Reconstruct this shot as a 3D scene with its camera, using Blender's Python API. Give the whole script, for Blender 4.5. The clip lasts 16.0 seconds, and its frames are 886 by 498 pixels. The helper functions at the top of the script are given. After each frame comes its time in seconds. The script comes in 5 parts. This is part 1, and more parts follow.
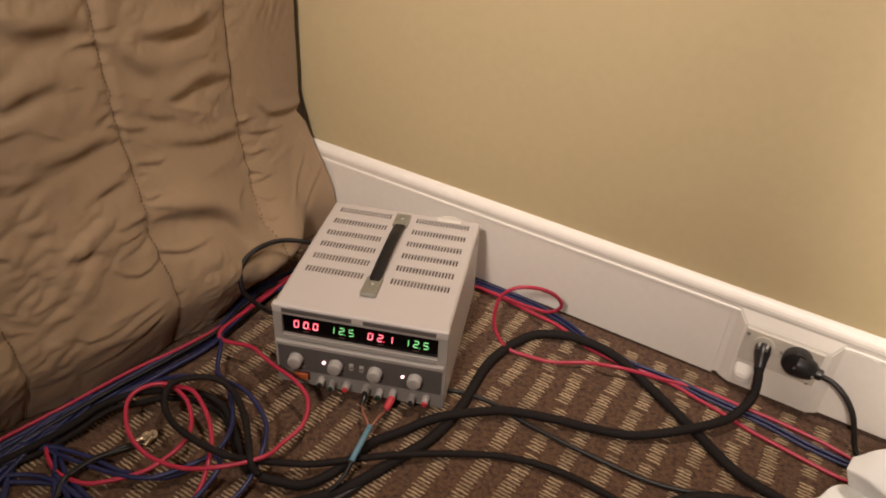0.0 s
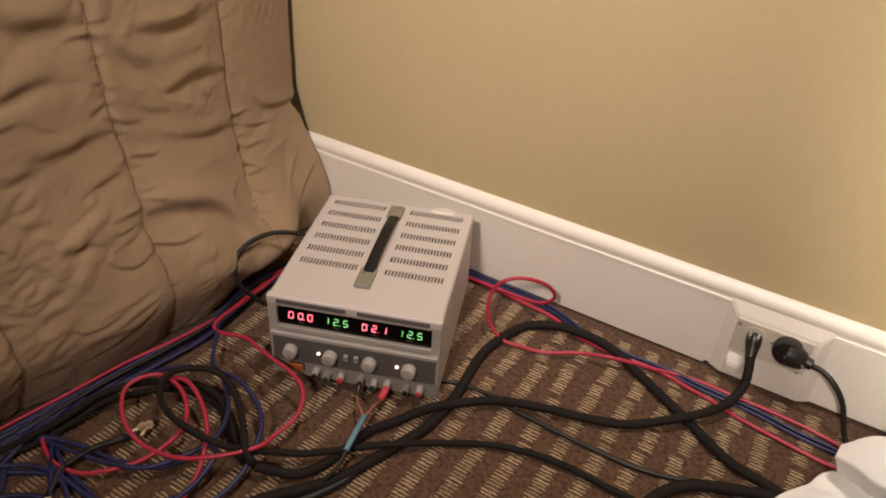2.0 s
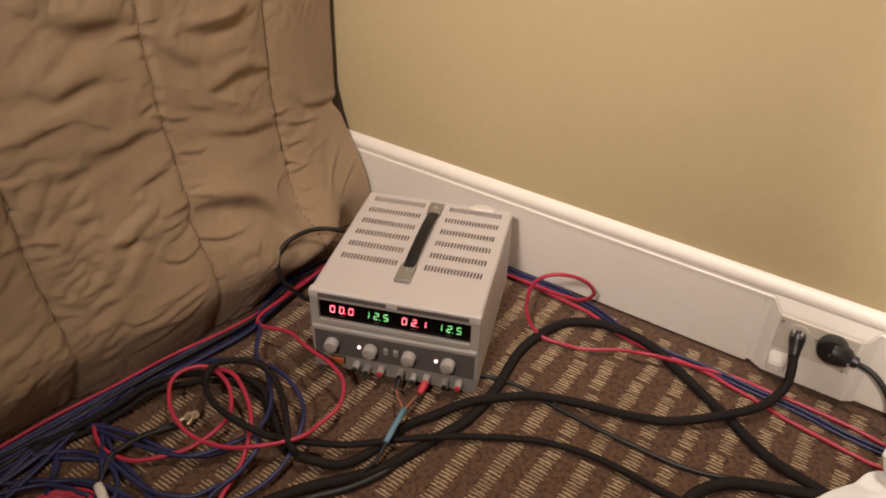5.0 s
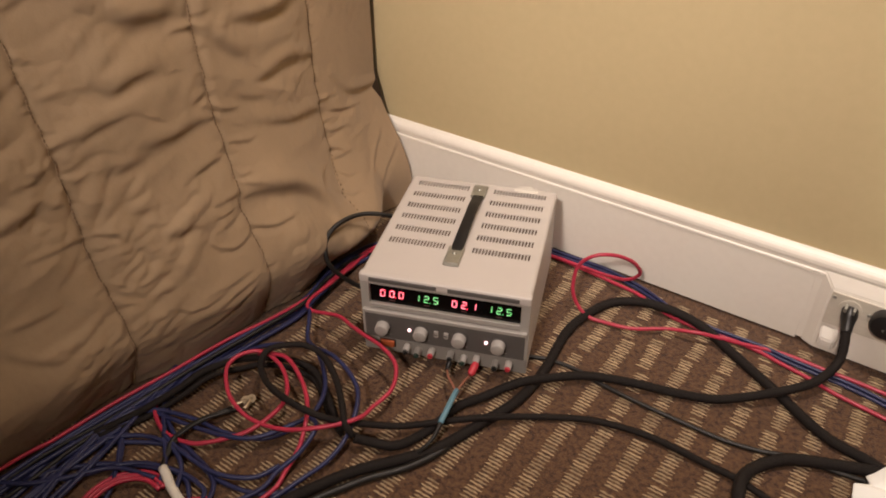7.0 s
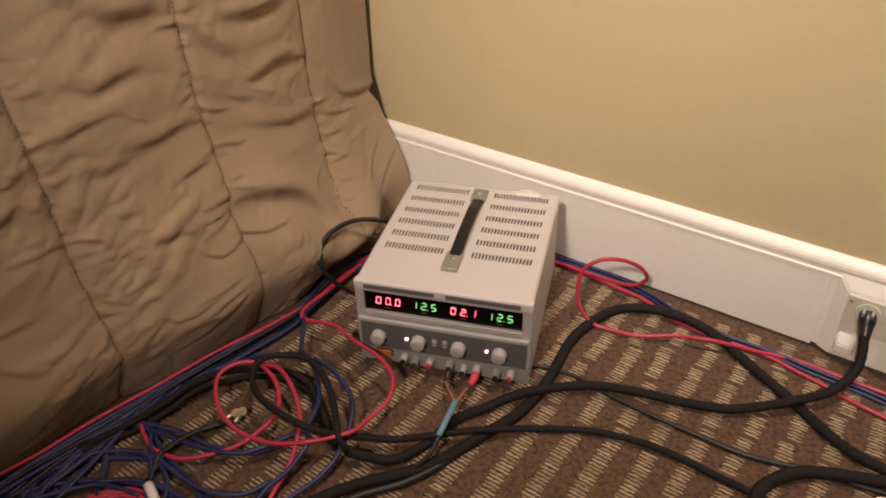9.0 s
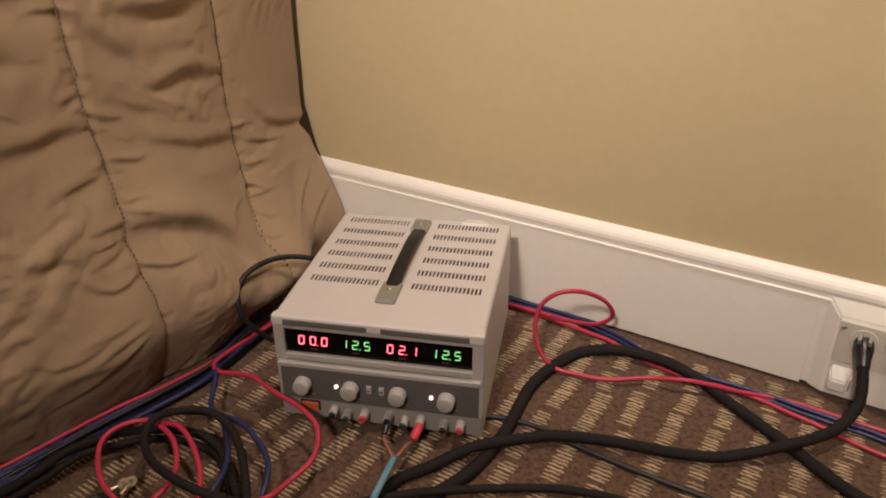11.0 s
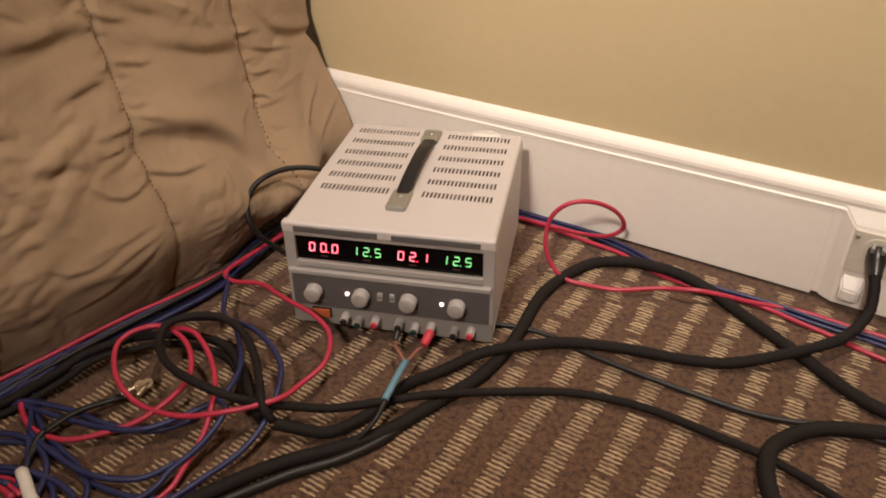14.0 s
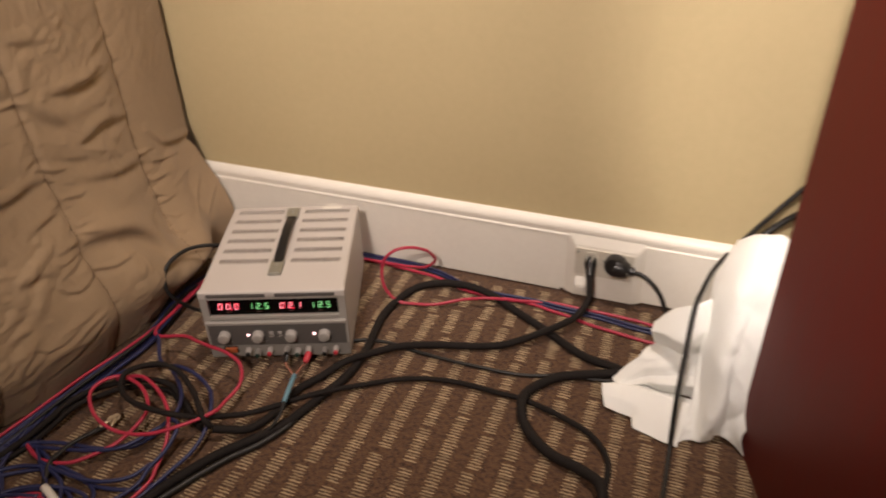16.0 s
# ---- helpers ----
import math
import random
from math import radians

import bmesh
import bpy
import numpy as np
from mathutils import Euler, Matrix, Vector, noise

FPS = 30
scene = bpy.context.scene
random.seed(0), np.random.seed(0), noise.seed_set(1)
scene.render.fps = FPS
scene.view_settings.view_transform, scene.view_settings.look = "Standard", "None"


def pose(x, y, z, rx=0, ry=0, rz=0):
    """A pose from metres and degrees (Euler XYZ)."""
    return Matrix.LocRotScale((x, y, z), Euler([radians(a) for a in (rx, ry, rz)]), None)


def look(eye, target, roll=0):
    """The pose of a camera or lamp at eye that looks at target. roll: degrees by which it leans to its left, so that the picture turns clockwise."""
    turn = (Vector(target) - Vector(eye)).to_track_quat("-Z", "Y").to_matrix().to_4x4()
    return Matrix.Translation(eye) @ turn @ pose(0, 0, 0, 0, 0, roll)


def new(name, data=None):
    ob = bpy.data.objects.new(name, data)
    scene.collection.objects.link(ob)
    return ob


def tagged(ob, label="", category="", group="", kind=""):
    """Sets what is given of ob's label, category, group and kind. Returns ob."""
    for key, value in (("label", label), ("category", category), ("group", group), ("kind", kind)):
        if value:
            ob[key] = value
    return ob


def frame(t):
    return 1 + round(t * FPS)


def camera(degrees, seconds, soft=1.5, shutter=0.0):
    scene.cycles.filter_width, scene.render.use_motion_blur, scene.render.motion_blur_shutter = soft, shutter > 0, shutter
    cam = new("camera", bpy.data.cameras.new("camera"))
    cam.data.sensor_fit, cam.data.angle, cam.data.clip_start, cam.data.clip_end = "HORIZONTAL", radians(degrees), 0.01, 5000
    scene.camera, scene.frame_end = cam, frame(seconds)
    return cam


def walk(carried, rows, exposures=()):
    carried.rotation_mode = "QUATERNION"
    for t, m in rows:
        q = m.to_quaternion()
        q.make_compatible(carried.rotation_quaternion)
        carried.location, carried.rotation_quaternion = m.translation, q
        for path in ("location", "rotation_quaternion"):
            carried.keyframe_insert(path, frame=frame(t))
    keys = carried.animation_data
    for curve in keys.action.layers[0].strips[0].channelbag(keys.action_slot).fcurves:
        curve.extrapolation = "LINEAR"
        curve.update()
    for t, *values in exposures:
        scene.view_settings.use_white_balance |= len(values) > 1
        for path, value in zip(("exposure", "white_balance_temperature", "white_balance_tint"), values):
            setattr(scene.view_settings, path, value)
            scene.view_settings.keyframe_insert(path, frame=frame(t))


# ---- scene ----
cam = camera(61.05, 16.0, soft=1.9, shutter=0.32)
PATH = [
    (0, (0.4997, -1.0586, 0.8531), (0.0913, -0.3387, 0.2919), 3.84),
    (0.5, (0.5009, -1.0608, 0.8512), (0.0987, -0.3382, 0.2889), 3.95),
    (1, (0.5048, -1.0591, 0.8545), (0.1073, -0.3371, 0.2882), 4.14),
    (1.5, (0.5038, -1.0592, 0.8548), (0.1038, -0.3387, 0.2883), 4.10),
    (2, (0.5081, -1.0636, 0.8537), (0.1061, -0.3448, 0.2865), 3.90),
    (2.5, (0.5148, -1.0677, 0.8613), (0.1101, -0.3497, 0.2950), 3.58),
    (3, (0.5293, -1.0701, 0.8724), (0.1230, -0.3539, 0.3050), 3.35),
    (3.2, (0.5368, -1.0718, 0.8732), (0.1291, -0.3545, 0.3081), 3.29),
    (5.3, (0.5099, -1.0809, 0.8481), (0.0613, -0.3912, 0.2796), 1.83),
    (5.5, (0.5075, -1.0887, 0.8482), (0.0580, -0.4021, 0.2767), 1.60),
    (6, (0.4946, -1.1045, 0.8468), (0.0412, -0.4262, 0.2686), 0.46),
    (6.5, (0.4918, -1.1027, 0.8520), (0.0338, -0.4313, 0.2694), -0.29),
    (7, (0.4878, -1.1024, 0.8555), (0.0234, -0.4385, 0.2694), -0.34),
    (7.5, (0.4894, -1.1018, 0.8503), (0.0167, -0.4438, 0.2642), -0.66),
    (8, (0.4886, -1.1012, 0.8482), (0.0132, -0.4444, 0.2629), -0.74),
    (8.5, (0.4924, -1.0940, 0.8436), (0.0140, -0.4371, 0.2608), -1.32),
    (9, (0.4824, -1.0712, 0.8180), (0.0041, -0.4037, 0.2473), -1.20),
    (9.5, (0.4715, -1.0311, 0.7522), (0.0220, -0.3238, 0.2066), 0.69),
    (9.7, (0.4645, -1.0131, 0.7227), (0.0121, -0.2889, 0.2022), 0.68),
    (10.7, (0.4544, -0.9935, 0.6702), (0.0048, -0.2626, 0.2179), -0.12),
    (11.8, (0.4470, -0.9793, 0.6322), (-0.0128, -0.2258, 0.1623), -0.65),
    (12, (0.4461, -0.9795, 0.6297), (-0.0102, -0.2328, 0.1458), -0.57),
    (12.5, (0.4457, -0.9855, 0.6217), (-0.0027, -0.2531, 0.1094), -0.10),
    (13, (0.4487, -0.9907, 0.6210), (0.0012, -0.2689, 0.0929), -0.26),
    (13.5, (0.4525, -0.9928, 0.6201), (0.0025, -0.2783, 0.0844), -0.56),
    (14, (0.4539, -1.0000, 0.6301), (0.0066, -0.2898, 0.0865), -0.55),
    (14.5, (0.4764, -1.0283, 0.6574), (0.0287, -0.3186, 0.1135), -0.79),
    (15, (0.5192, -1.0873, 0.7424), (0.0781, -0.3759, 0.1953), -1.07),
    (15.5, (0.5969, -1.1648, 0.8507), (0.1814, -0.4418, 0.2988), -1.70),
    (16, (0.6695, -1.2845, 0.9538), (0.3675, -0.5069, 0.4022), -1.72),
]
walk(cam, [(t, look(eye, target, roll)) for t, eye, target, roll in PATH],
     [(0, -0.15), (3, -0.12), (5.5, -0.03), (7, 0.08), (9.5, 0.08), (12, -0.21), (12.5, -0.11), (14.5, 0.21), (15.5, 0.15), (16, -0.08)])

# ---- light ----
world = bpy.data.worlds.new("room_world")
scene.world = world
world.use_nodes = True
world.node_tree.nodes["Background"].inputs[0].default_value = (1.0, 0.8, 0.55, 1)
world.node_tree.nodes["Background"].inputs[1].default_value = 0.02


def lamp(name, place, aim, size, watts, colour, spread=180.0):
    data = bpy.data.lights.new(name, "AREA")
    data.shape, data.size, data.energy, data.color = "DISK", size, watts, colour
    data.spread = radians(spread)
    ob = new(name, data)
    ob.matrix_world = look(place, aim)
    return ob


def spot(name, place, aim, watts, degrees, blend, colour, size=0.05):
    data = bpy.data.lights.new(name, "SPOT")
    data.energy, data.color, data.shadow_soft_size = watts, colour, size
    data.spot_size, data.spot_blend = radians(degrees), blend
    ob = new(name, data)
    ob.matrix_world = look(place, aim)
    return ob


WARM = (1.0, 0.83, 0.735)
# key and overhead light, their sources out of view
lamp("unseen_key_light", (0.55, -2.15, 1.85), (-0.05, 0.0, 0.85), 0.24, 10.5, WARM, 64)
spot("unseen_overhead_spot", (0.48, -0.42, 2.38), (0.49, -0.19, 0.0), 114, 66, 1.0, WARM)
# spot added to brighten the right of the wall and the cloth
spot("added_wall_spot", (0.55, -2.15, 1.85), (1.12, 0.0, 0.505), 238, 29.5, 0.4, (1.0, 0.86, 0.77), 0.10)
# spot added to brighten the upper wall, no known fixture there
spot("unseen_overhead_spot", (0.12, -0.45, 2.38), (0.14, 0.0, 1.10), 30, 32, 0.7, WARM)


# ---- materials ----
def material(name, base, rough=0.6, metal=0.0, second=None, scale=30.0, fine=400.0, mix=0.5, bump=0.0, bump_scale=200.0,
             spec=0.5, emit=None, strength=0.0, sheen=0.0, stretch=(1, 1, 1), rough_vary=0.0):
    m = bpy.data.materials.new(name)
    m.use_nodes = True
    n, l = m.node_tree.nodes, m.node_tree.links
    b = n["Principled BSDF"]
    b.inputs["Roughness"].default_value, b.inputs["Metallic"].default_value = rough, metal
    b.inputs["Specular IOR Level"].default_value = spec
    b.inputs["Sheen Weight"].default_value = sheen
    coord, place = n.new("ShaderNodeTexCoord"), n.new("ShaderNodeMapping")
    place.inputs["Scale"].default_value = stretch
    l.new(coord.outputs["Object"], place.inputs["Vector"])
    large, small = n.new("ShaderNodeTexNoise"), n.new("ShaderNodeTexNoise")
    large.inputs["Scale"].default_value, small.inputs["Scale"].default_value = scale, fine
    large.inputs["Detail"].default_value, small.inputs["Detail"].default_value = 4, 2
    for tex in (large, small):
        l.new(place.outputs["Vector"], tex.inputs["Vector"])
    both = n.new("ShaderNodeMath")
    both.operation = "MULTIPLY_ADD"
    both.inputs[1].default_value, both.inputs[2].default_value = 0.4, 0.0
    l.new(small.outputs["Fac"], both.inputs[0])
    total = n.new("ShaderNodeMath")
    total.operation = "MULTIPLY_ADD"
    total.inputs[1].default_value = 0.6
    l.new(large.outputs["Fac"], total.inputs[0])
    l.new(both.outputs[0], total.inputs[2])
    ramp = n.new("ShaderNodeValToRGB")
    other = second or tuple(c * 0.86 for c in base)
    ramp.color_ramp.elements[0].position, ramp.color_ramp.elements[1].position = 0.5 - 0.25 * mix - 0.05, 0.5 + 0.25 * mix
    ramp.color_ramp.elements[0].color, ramp.color_ramp.elements[1].color = (*other, 1), (*base, 1)
    l.new(total.outputs[0], ramp.inputs["Fac"])
    l.new(ramp.outputs["Color"], b.inputs["Base Color"])
    if rough_vary:
        vary = n.new("ShaderNodeMapRange")
        vary.inputs["To Min"].default_value, vary.inputs["To Max"].default_value = rough - rough_vary, min(1, rough + rough_vary)
        l.new(large.outputs["Fac"], vary.inputs["Value"])
        l.new(vary.outputs["Result"], b.inputs["Roughness"])
    if bump:
        grain, relief = n.new("ShaderNodeTexNoise"), n.new("ShaderNodeBump")
        grain.inputs["Scale"].default_value, grain.inputs["Detail"].default_value = bump_scale, 3
        relief.inputs["Strength"].default_value, relief.inputs["Distance"].default_value = bump, 0.002
        l.new(place.outputs["Vector"], grain.inputs["Vector"])
        l.new(grain.outputs["Fac"], relief.inputs["Height"])
        l.new(relief.outputs["Normal"], b.inputs["Normal"])
    if emit:
        b.inputs["Emission Color"].default_value, b.inputs["Emission Strength"].default_value = (*emit, 1), strength
    return m


WALL = material("wall_paint", (0.50, 0.41, 0.235), 0.75, second=(0.47, 0.385, 0.22), scale=3, fine=60, bump=0.06, bump_scale=350, spec=0.3)
CEILING = material("ceiling_paint", (0.75, 0.72, 0.66), 0.8, bump=0.1, bump_scale=250)
TRIM = material("white_trim_paint", (0.80, 0.765, 0.69), 0.42, second=(0.76, 0.725, 0.65), scale=6, fine=80, bump=0.04, bump_scale=120)
CARPET = material("brown_carpet", (0.142, 0.079, 0.042), 0.95, second=(0.030, 0.016, 0.015), scale=130, fine=420, mix=0.42, bump=1.0, bump_scale=450, spec=0.1, sheen=0.15)
STITCH = material("beige_carpet_loop", (0.47, 0.36, 0.225), 0.9, second=(0.25, 0.185, 0.115), scale=260, fine=800, mix=0.6, bump=0.6, bump_scale=900, spec=0.15)
QUILT = material("tan_quilt_cotton", (0.350, 0.251, 0.155), 0.78, second=(0.318, 0.226, 0.138), scale=9, fine=500, bump=0.34, bump_scale=85, spec=0.25, sheen=0.15)
THREAD = material("brown_thread", (0.225, 0.15, 0.086), 0.8, scale=60)
# near-black colour that stands in for shade between quilt and wall
GAP_SHADE = material("gap_shade_dark", (0.020, 0.010, 0.006), 0.5, stretch=(8, 8, 1), scale=12)
MAHOGANY = material("mahogany_veneer", (0.125, 0.0130, 0.0088), 0.5, second=(0.092, 0.0095, 0.0068), stretch=(14, 14, 0.8), scale=6, fine=90, mix=0.8, bump=0.03, bump_scale=90, rough_vary=0.06, spec=0.2)
LINEN = material("white_cotton_cloth", (0.91, 0.92, 0.89), 0.85, second=(0.88, 0.89, 0.86), scale=20, fine=600, bump=0.15, bump_scale=1200, spec=0.2, sheen=0.2)
CASE = material("warm_grey_enamel", (0.53, 0.493, 0.462), 0.5, second=(0.51, 0.473, 0.442), scale=14, fine=900, bump=0.05, bump_scale=1500, rough_vary=0.06)
BEZEL = material("grey_moulded_plastic", (0.37, 0.35, 0.32), 0.34, second=(0.35, 0.33, 0.30), scale=30, fine=900, bump=0.05, bump_scale=1500)
STRIP_GREY = material("mid_grey_moulded_plastic", (0.27, 0.255, 0.235), 0.5, second=(0.25, 0.235, 0.215), scale=30, fine=900, bump=0.05, bump_scale=1500)
PANEL = material("dark_grey_front_panel", (0.108, 0.100, 0.094), 0.5, second=(0.098, 0.091, 0.086), scale=30, fine=700)
KNOB = material("pale_grey_knob_plastic", (0.40, 0.375, 0.345), 0.45, scale=60)
STEEL = material("nickel_plated_steel", (0.40, 0.40, 0.36), 0.42, metal=0.7, second=(0.33, 0.33, 0.29), scale=80, fine=500, rough_vary=0.1)
STRAP = material("black_rubber_strap", (0.011, 0.0105, 0.012), 0.40, scale=50, fine=600, bump=0.1, bump_scale=700, spec=0.3)
# dark brown put in for the shade inside the case, below the slots
INSIDE = material("unlit_interior_steel", (0.16, 0.108, 0.086), 0.7)
GLASS = material("black_display_filter", (0.004, 0.003, 0.003), 0.22, second=(0.003, 0.002, 0.002), spec=0.15)
RED_LED = material("lit_red_segment", (0.6, 0.05, 0.08), 0.5, emit=(1.0, 0.0, 0.035), strength=1.7)
# the paler core colours imitate the burnt-out middle of a bright segment
RED_CORE = material("overexposed_red_core", (0.7, 0.3, 0.3), 0.5, emit=(1.0, 0.50, 0.56), strength=2.6)
GREEN_LED = material("lit_green_segment", (0.1, 0.5, 0.2), 0.5, emit=(0.05, 0.75, 0.08), strength=0.45)
GREEN_CORE = material("overexposed_green_core", (0.4, 0.7, 0.5), 0.5, emit=(0.60, 1.0, 0.52), strength=1.25)
LAMP_LED = material("lit_pink_lamp", (0.8, 0.5, 0.5), 0.5, emit=(1.0, 0.62, 0.62), strength=4.0)
DIM_PRINT = material("dim_red_print", (0.10, 0.035, 0.03), 0.6)
PRINT = material("grey_print", (0.30, 0.29, 0.27), 0.6)
BLACK_PLASTIC = material("black_plastic", (0.014, 0.013, 0.013), 0.35, scale=60, rough_vary=0.08)
SLEEVE = material("black_braided_sleeve", (0.0165, 0.0130, 0.0118), 0.7, second=(0.009, 0.007, 0.0064), scale=300, fine=900, bump=0.6, bump_scale=700, spec=0.2)
CORD = material("black_rubber_cord", (0.010, 0.009, 0.008), 0.5, scale=60, rough_vary=0.1)
RED_WIRE = material("red_pvc_insulation", (0.44, 0.031, 0.066), 0.40, second=(0.37, 0.025, 0.055), scale=30, fine=300, rough_vary=0.08)
RED_PLASTIC = material("red_plastic", (0.56, 0.042, 0.06), 0.4)
ORANGE = material("orange_rocker_plastic", (0.46, 0.11, 0.035), 0.5)
GREEN_PLASTIC = material("green_plastic", (0.012, 0.036, 0.026), 0.45)
BLUE_WIRE = material("dark_blue_pvc_insulation", (0.023, 0.028, 0.092), 0.45, second=(0.014, 0.017, 0.060), scale=30, fine=300, rough_vary=0.08)
BLUE_TAPE = material("pale_blue_tape", (0.13, 0.27, 0.34), 0.5, second=(0.11, 0.23, 0.30), scale=120)
BROWN_WIRE = material("brown_pvc_insulation", (0.40, 0.16, 0.10), 0.45)
WHITE_PLASTIC = material("white_plastic", (0.75, 0.72, 0.65), 0.35, scale=40)
PLATE = material("brushed_steel_plate", (0.64, 0.60, 0.51), 0.34, metal=0.1, second=(0.57, 0.53, 0.45), scale=30, fine=300, stretch=(1, 1, 12), rough_vary=0.08)
BRASS = material("gold_plated_brass", (0.62, 0.52, 0.37), 0.4, metal=1.0, scale=120)
STICKER = material("white_paper_sticker", (0.72, 0.69, 0.62), 0.6)
# glowing surface of the lamp bodies added out of view
SHADE = material("lamp_glass", (0.8, 0.75, 0.65), 0.4, emit=(1.0, 0.76, 0.48), strength=4.0)


# ---- makers ----
def thing(name, m=None, label="", category="", group="", kind=""):
    ob = new(name)
    ob.matrix_world = m or Matrix()
    return tagged(ob, label, category, group, kind)


def finish(bm, name, smooth=False):
    mesh = bpy.data.meshes.new(name)
    bmesh.ops.recalc_face_normals(bm, faces=bm.faces)
    if smooth:
        for f in bm.faces:
            f.smooth = True
        for e in bm.edges:
            if len(e.link_faces) == 2 and e.calc_face_angle(0) > 0.75:
                e.smooth = False
    bm.to_mesh(mesh)
    bm.free()
    return mesh


def part(name, bm, mat, parent=None, label="", smooth=False):
    mesh = bm if isinstance(bm, bpy.types.Mesh) else finish(bm, name, smooth)
    if not mesh.materials:
        mesh.materials.append(mat)
    ob = new(name, mesh)
    if parent:
        ob.parent = parent
    if label:
        ob["label"] = label
    return ob


def box(x0, x1, y0, y1, z0, z1, bevel=0.0, segments=2):
    bm = bmesh.new()
    bmesh.ops.create_cube(bm, size=1)
    bmesh.ops.scale(bm, vec=(x1 - x0, y1 - y0, z1 - z0), verts=bm.verts)
    bmesh.ops.translate(bm, vec=((x0 + x1) / 2, (y0 + y1) / 2, (z0 + z1) / 2), verts=bm.verts)
    if bevel:
        bmesh.ops.bevel(bm, geom=bm.edges[:], offset=bevel, segments=segments, affect="EDGES", profile=0.5)
    return bm


def lathe(profile, start, axis, sides=24):
    """A turned body: profile of (radius, way along the axis) from start."""
    bm = bmesh.new()
    axis = Vector(axis).normalized()
    a = axis.orthogonal().normalized()
    b = axis.cross(a)
    rings = []
    for r, h in profile:
        rings.append([bm.verts.new(Vector(start) + axis * h + (a * math.cos(2 * math.pi * k / sides) + b * math.sin(2 * math.pi * k / sides)) * max(r, 1e-5))
                      for k in range(sides)])
    for one, two in zip(rings, rings[1:]):
        for k in range(sides):
            bm.faces.new((one[k], one[(k + 1) % sides], two[(k + 1) % sides], two[k]))
    bm.faces.new(rings[0][::-1])
    bm.faces.new(rings[-1])
    return bm


def glide(points, step=0.006):
    """A smooth line through the points."""
    p = [Vector(q) for q in points]
    p = [2 * p[0] - p[1], *p, 2 * p[-1] - p[-2]]
    out = []
    for i in range(1, len(p) - 2):
        a, b, c, d = p[i - 1:i + 3]
        n = max(2, int((c - b).length / step))
        for k in range(n):
            t = k / n
            out.append(0.5 * ((2 * b) + (c - a) * t + (2 * a - 5 * b + 4 * c - d) * t * t + (3 * b - a - 3 * c + d) * t ** 3))
    out.append(p[-2])
    return out


def tube(points, radius, sides=10, step=0.006, ribs=0.0):
    """A round cable of that radius along a smooth line; ribs: the depth of a braid's ridges."""
    line = glide(points, step)
    verts, faces = [], []
    side = Vector((0, 0, 1))
    for i, q in enumerate(line):
        way = (line[min(i + 1, len(line) - 1)] - line[max(i - 1, 0)]).normalized()
        side = side - way * side.dot(way)
        if side.length < 1e-4:
            side = way.orthogonal()
        side.normalize()
        other = way.cross(side)
        r = radius + (ribs if i % 2 else -ribs)
        for k in range(sides):
            w = 2 * math.pi * k / sides
            verts.append(q + (side * math.cos(w) + other * math.sin(w)) * r)
    n = len(line)
    for i in range(n - 1):
        for k in range(sides):
            faces.append((i * sides + k, i * sides + (k + 1) % sides, (i + 1) * sides + (k + 1) % sides, (i + 1) * sides + k))
    faces.append(tuple(range(sides))[::-1])
    faces.append(tuple((n - 1) * sides + k for k in range(sides)))
    mesh = bpy.data.meshes.new("tube")
    mesh.from_pydata([tuple(v) for v in verts], [], faces)
    mesh.polygons.foreach_set("use_smooth", [True] * len(faces))
    return mesh


def lift(points, z):
    return [p if len(p) == 3 else (*p, z) for p in points]


def cable(name, points, radius, mat, label, category="cable", z=None, ribs=0.0, group=""):
    ob = part(name, tube(lift(points, radius + 0.0015 if z is None else z), radius, 12 if radius > 0.005 else 8, ribs=ribs), mat)
    return tagged(ob, label, category, group)


def extrude(profile, x0, x1):
    """A moulding along x with a profile of (y, z)."""
    bm = bmesh.new()
    a = [bm.verts.new((x0, y, z)) for y, z in profile]
    b = [bm.verts.new((x1, y, z)) for y, z in profile]
    n = len(profile)
    for k in range(n):
        bm.faces.new((a[k], a[(k + 1) % n], b[(k + 1) % n], b[k]))
    bm.faces.new(a[::-1])
    bm.faces.new(b)
    return bm


# ---- the room ----
X0, X1, Y0, H = -2.2, 2.6, -3.6, 2.45
tagged(part("floor", box(X0, X1, Y0, 0.12, -0.12, 0.0), CARPET), "brown patterned loop-pile carpet", "floor", kind="structure")
tagged(part("wall_north", box(X0, X1, 0.0, 0.12, 0.0, H), WALL), "yellowish beige painted plaster wall", "wall", kind="structure")
tagged(part("wall_west", box(X0 - 0.12, X0, Y0, 0.12, 0.0, H), WALL), "yellowish beige painted plaster wall", "wall", kind="structure")
tagged(part("wall_east", box(X1, X1 + 0.12, Y0, 0.12, 0.0, H), WALL), "yellowish beige painted plaster wall", "wall", kind="structure")
tagged(part("wall_south", box(X0, X1, Y0 - 0.12, Y0, 0.0, H), WALL), "yellowish beige painted plaster wall", "wall", kind="structure")
tagged(part("ceiling", box(X0 - 0.12, X1 + 0.12, Y0 - 0.12, 0.12, H, H + 0.1), CEILING), "white painted ceiling", "ceiling", kind="structure")

# baseboard: a flat board with a moulded cap
BOARD = [(0.0, 0.004), (-0.013, 0.004), (-0.015, 0.006), (-0.015, 0.1390), (-0.0140, 0.1400), (0.0, 0.1400)]
CAP = [(0.0, 0.1402), (-0.0153, 0.1404), (-0.0163, 0.1413), (-0.0163, 0.1430), (-0.0155, 0.1440), (-0.0140, 0.1448), (-0.0142, 0.1500),
       (-0.0150, 0.1540), (-0.0145, 0.1590), (-0.0125, 0.1635), (-0.0095, 0.1675), (-0.005, 0.1705), (-0.001, 0.172), (0.0, 0.172)]
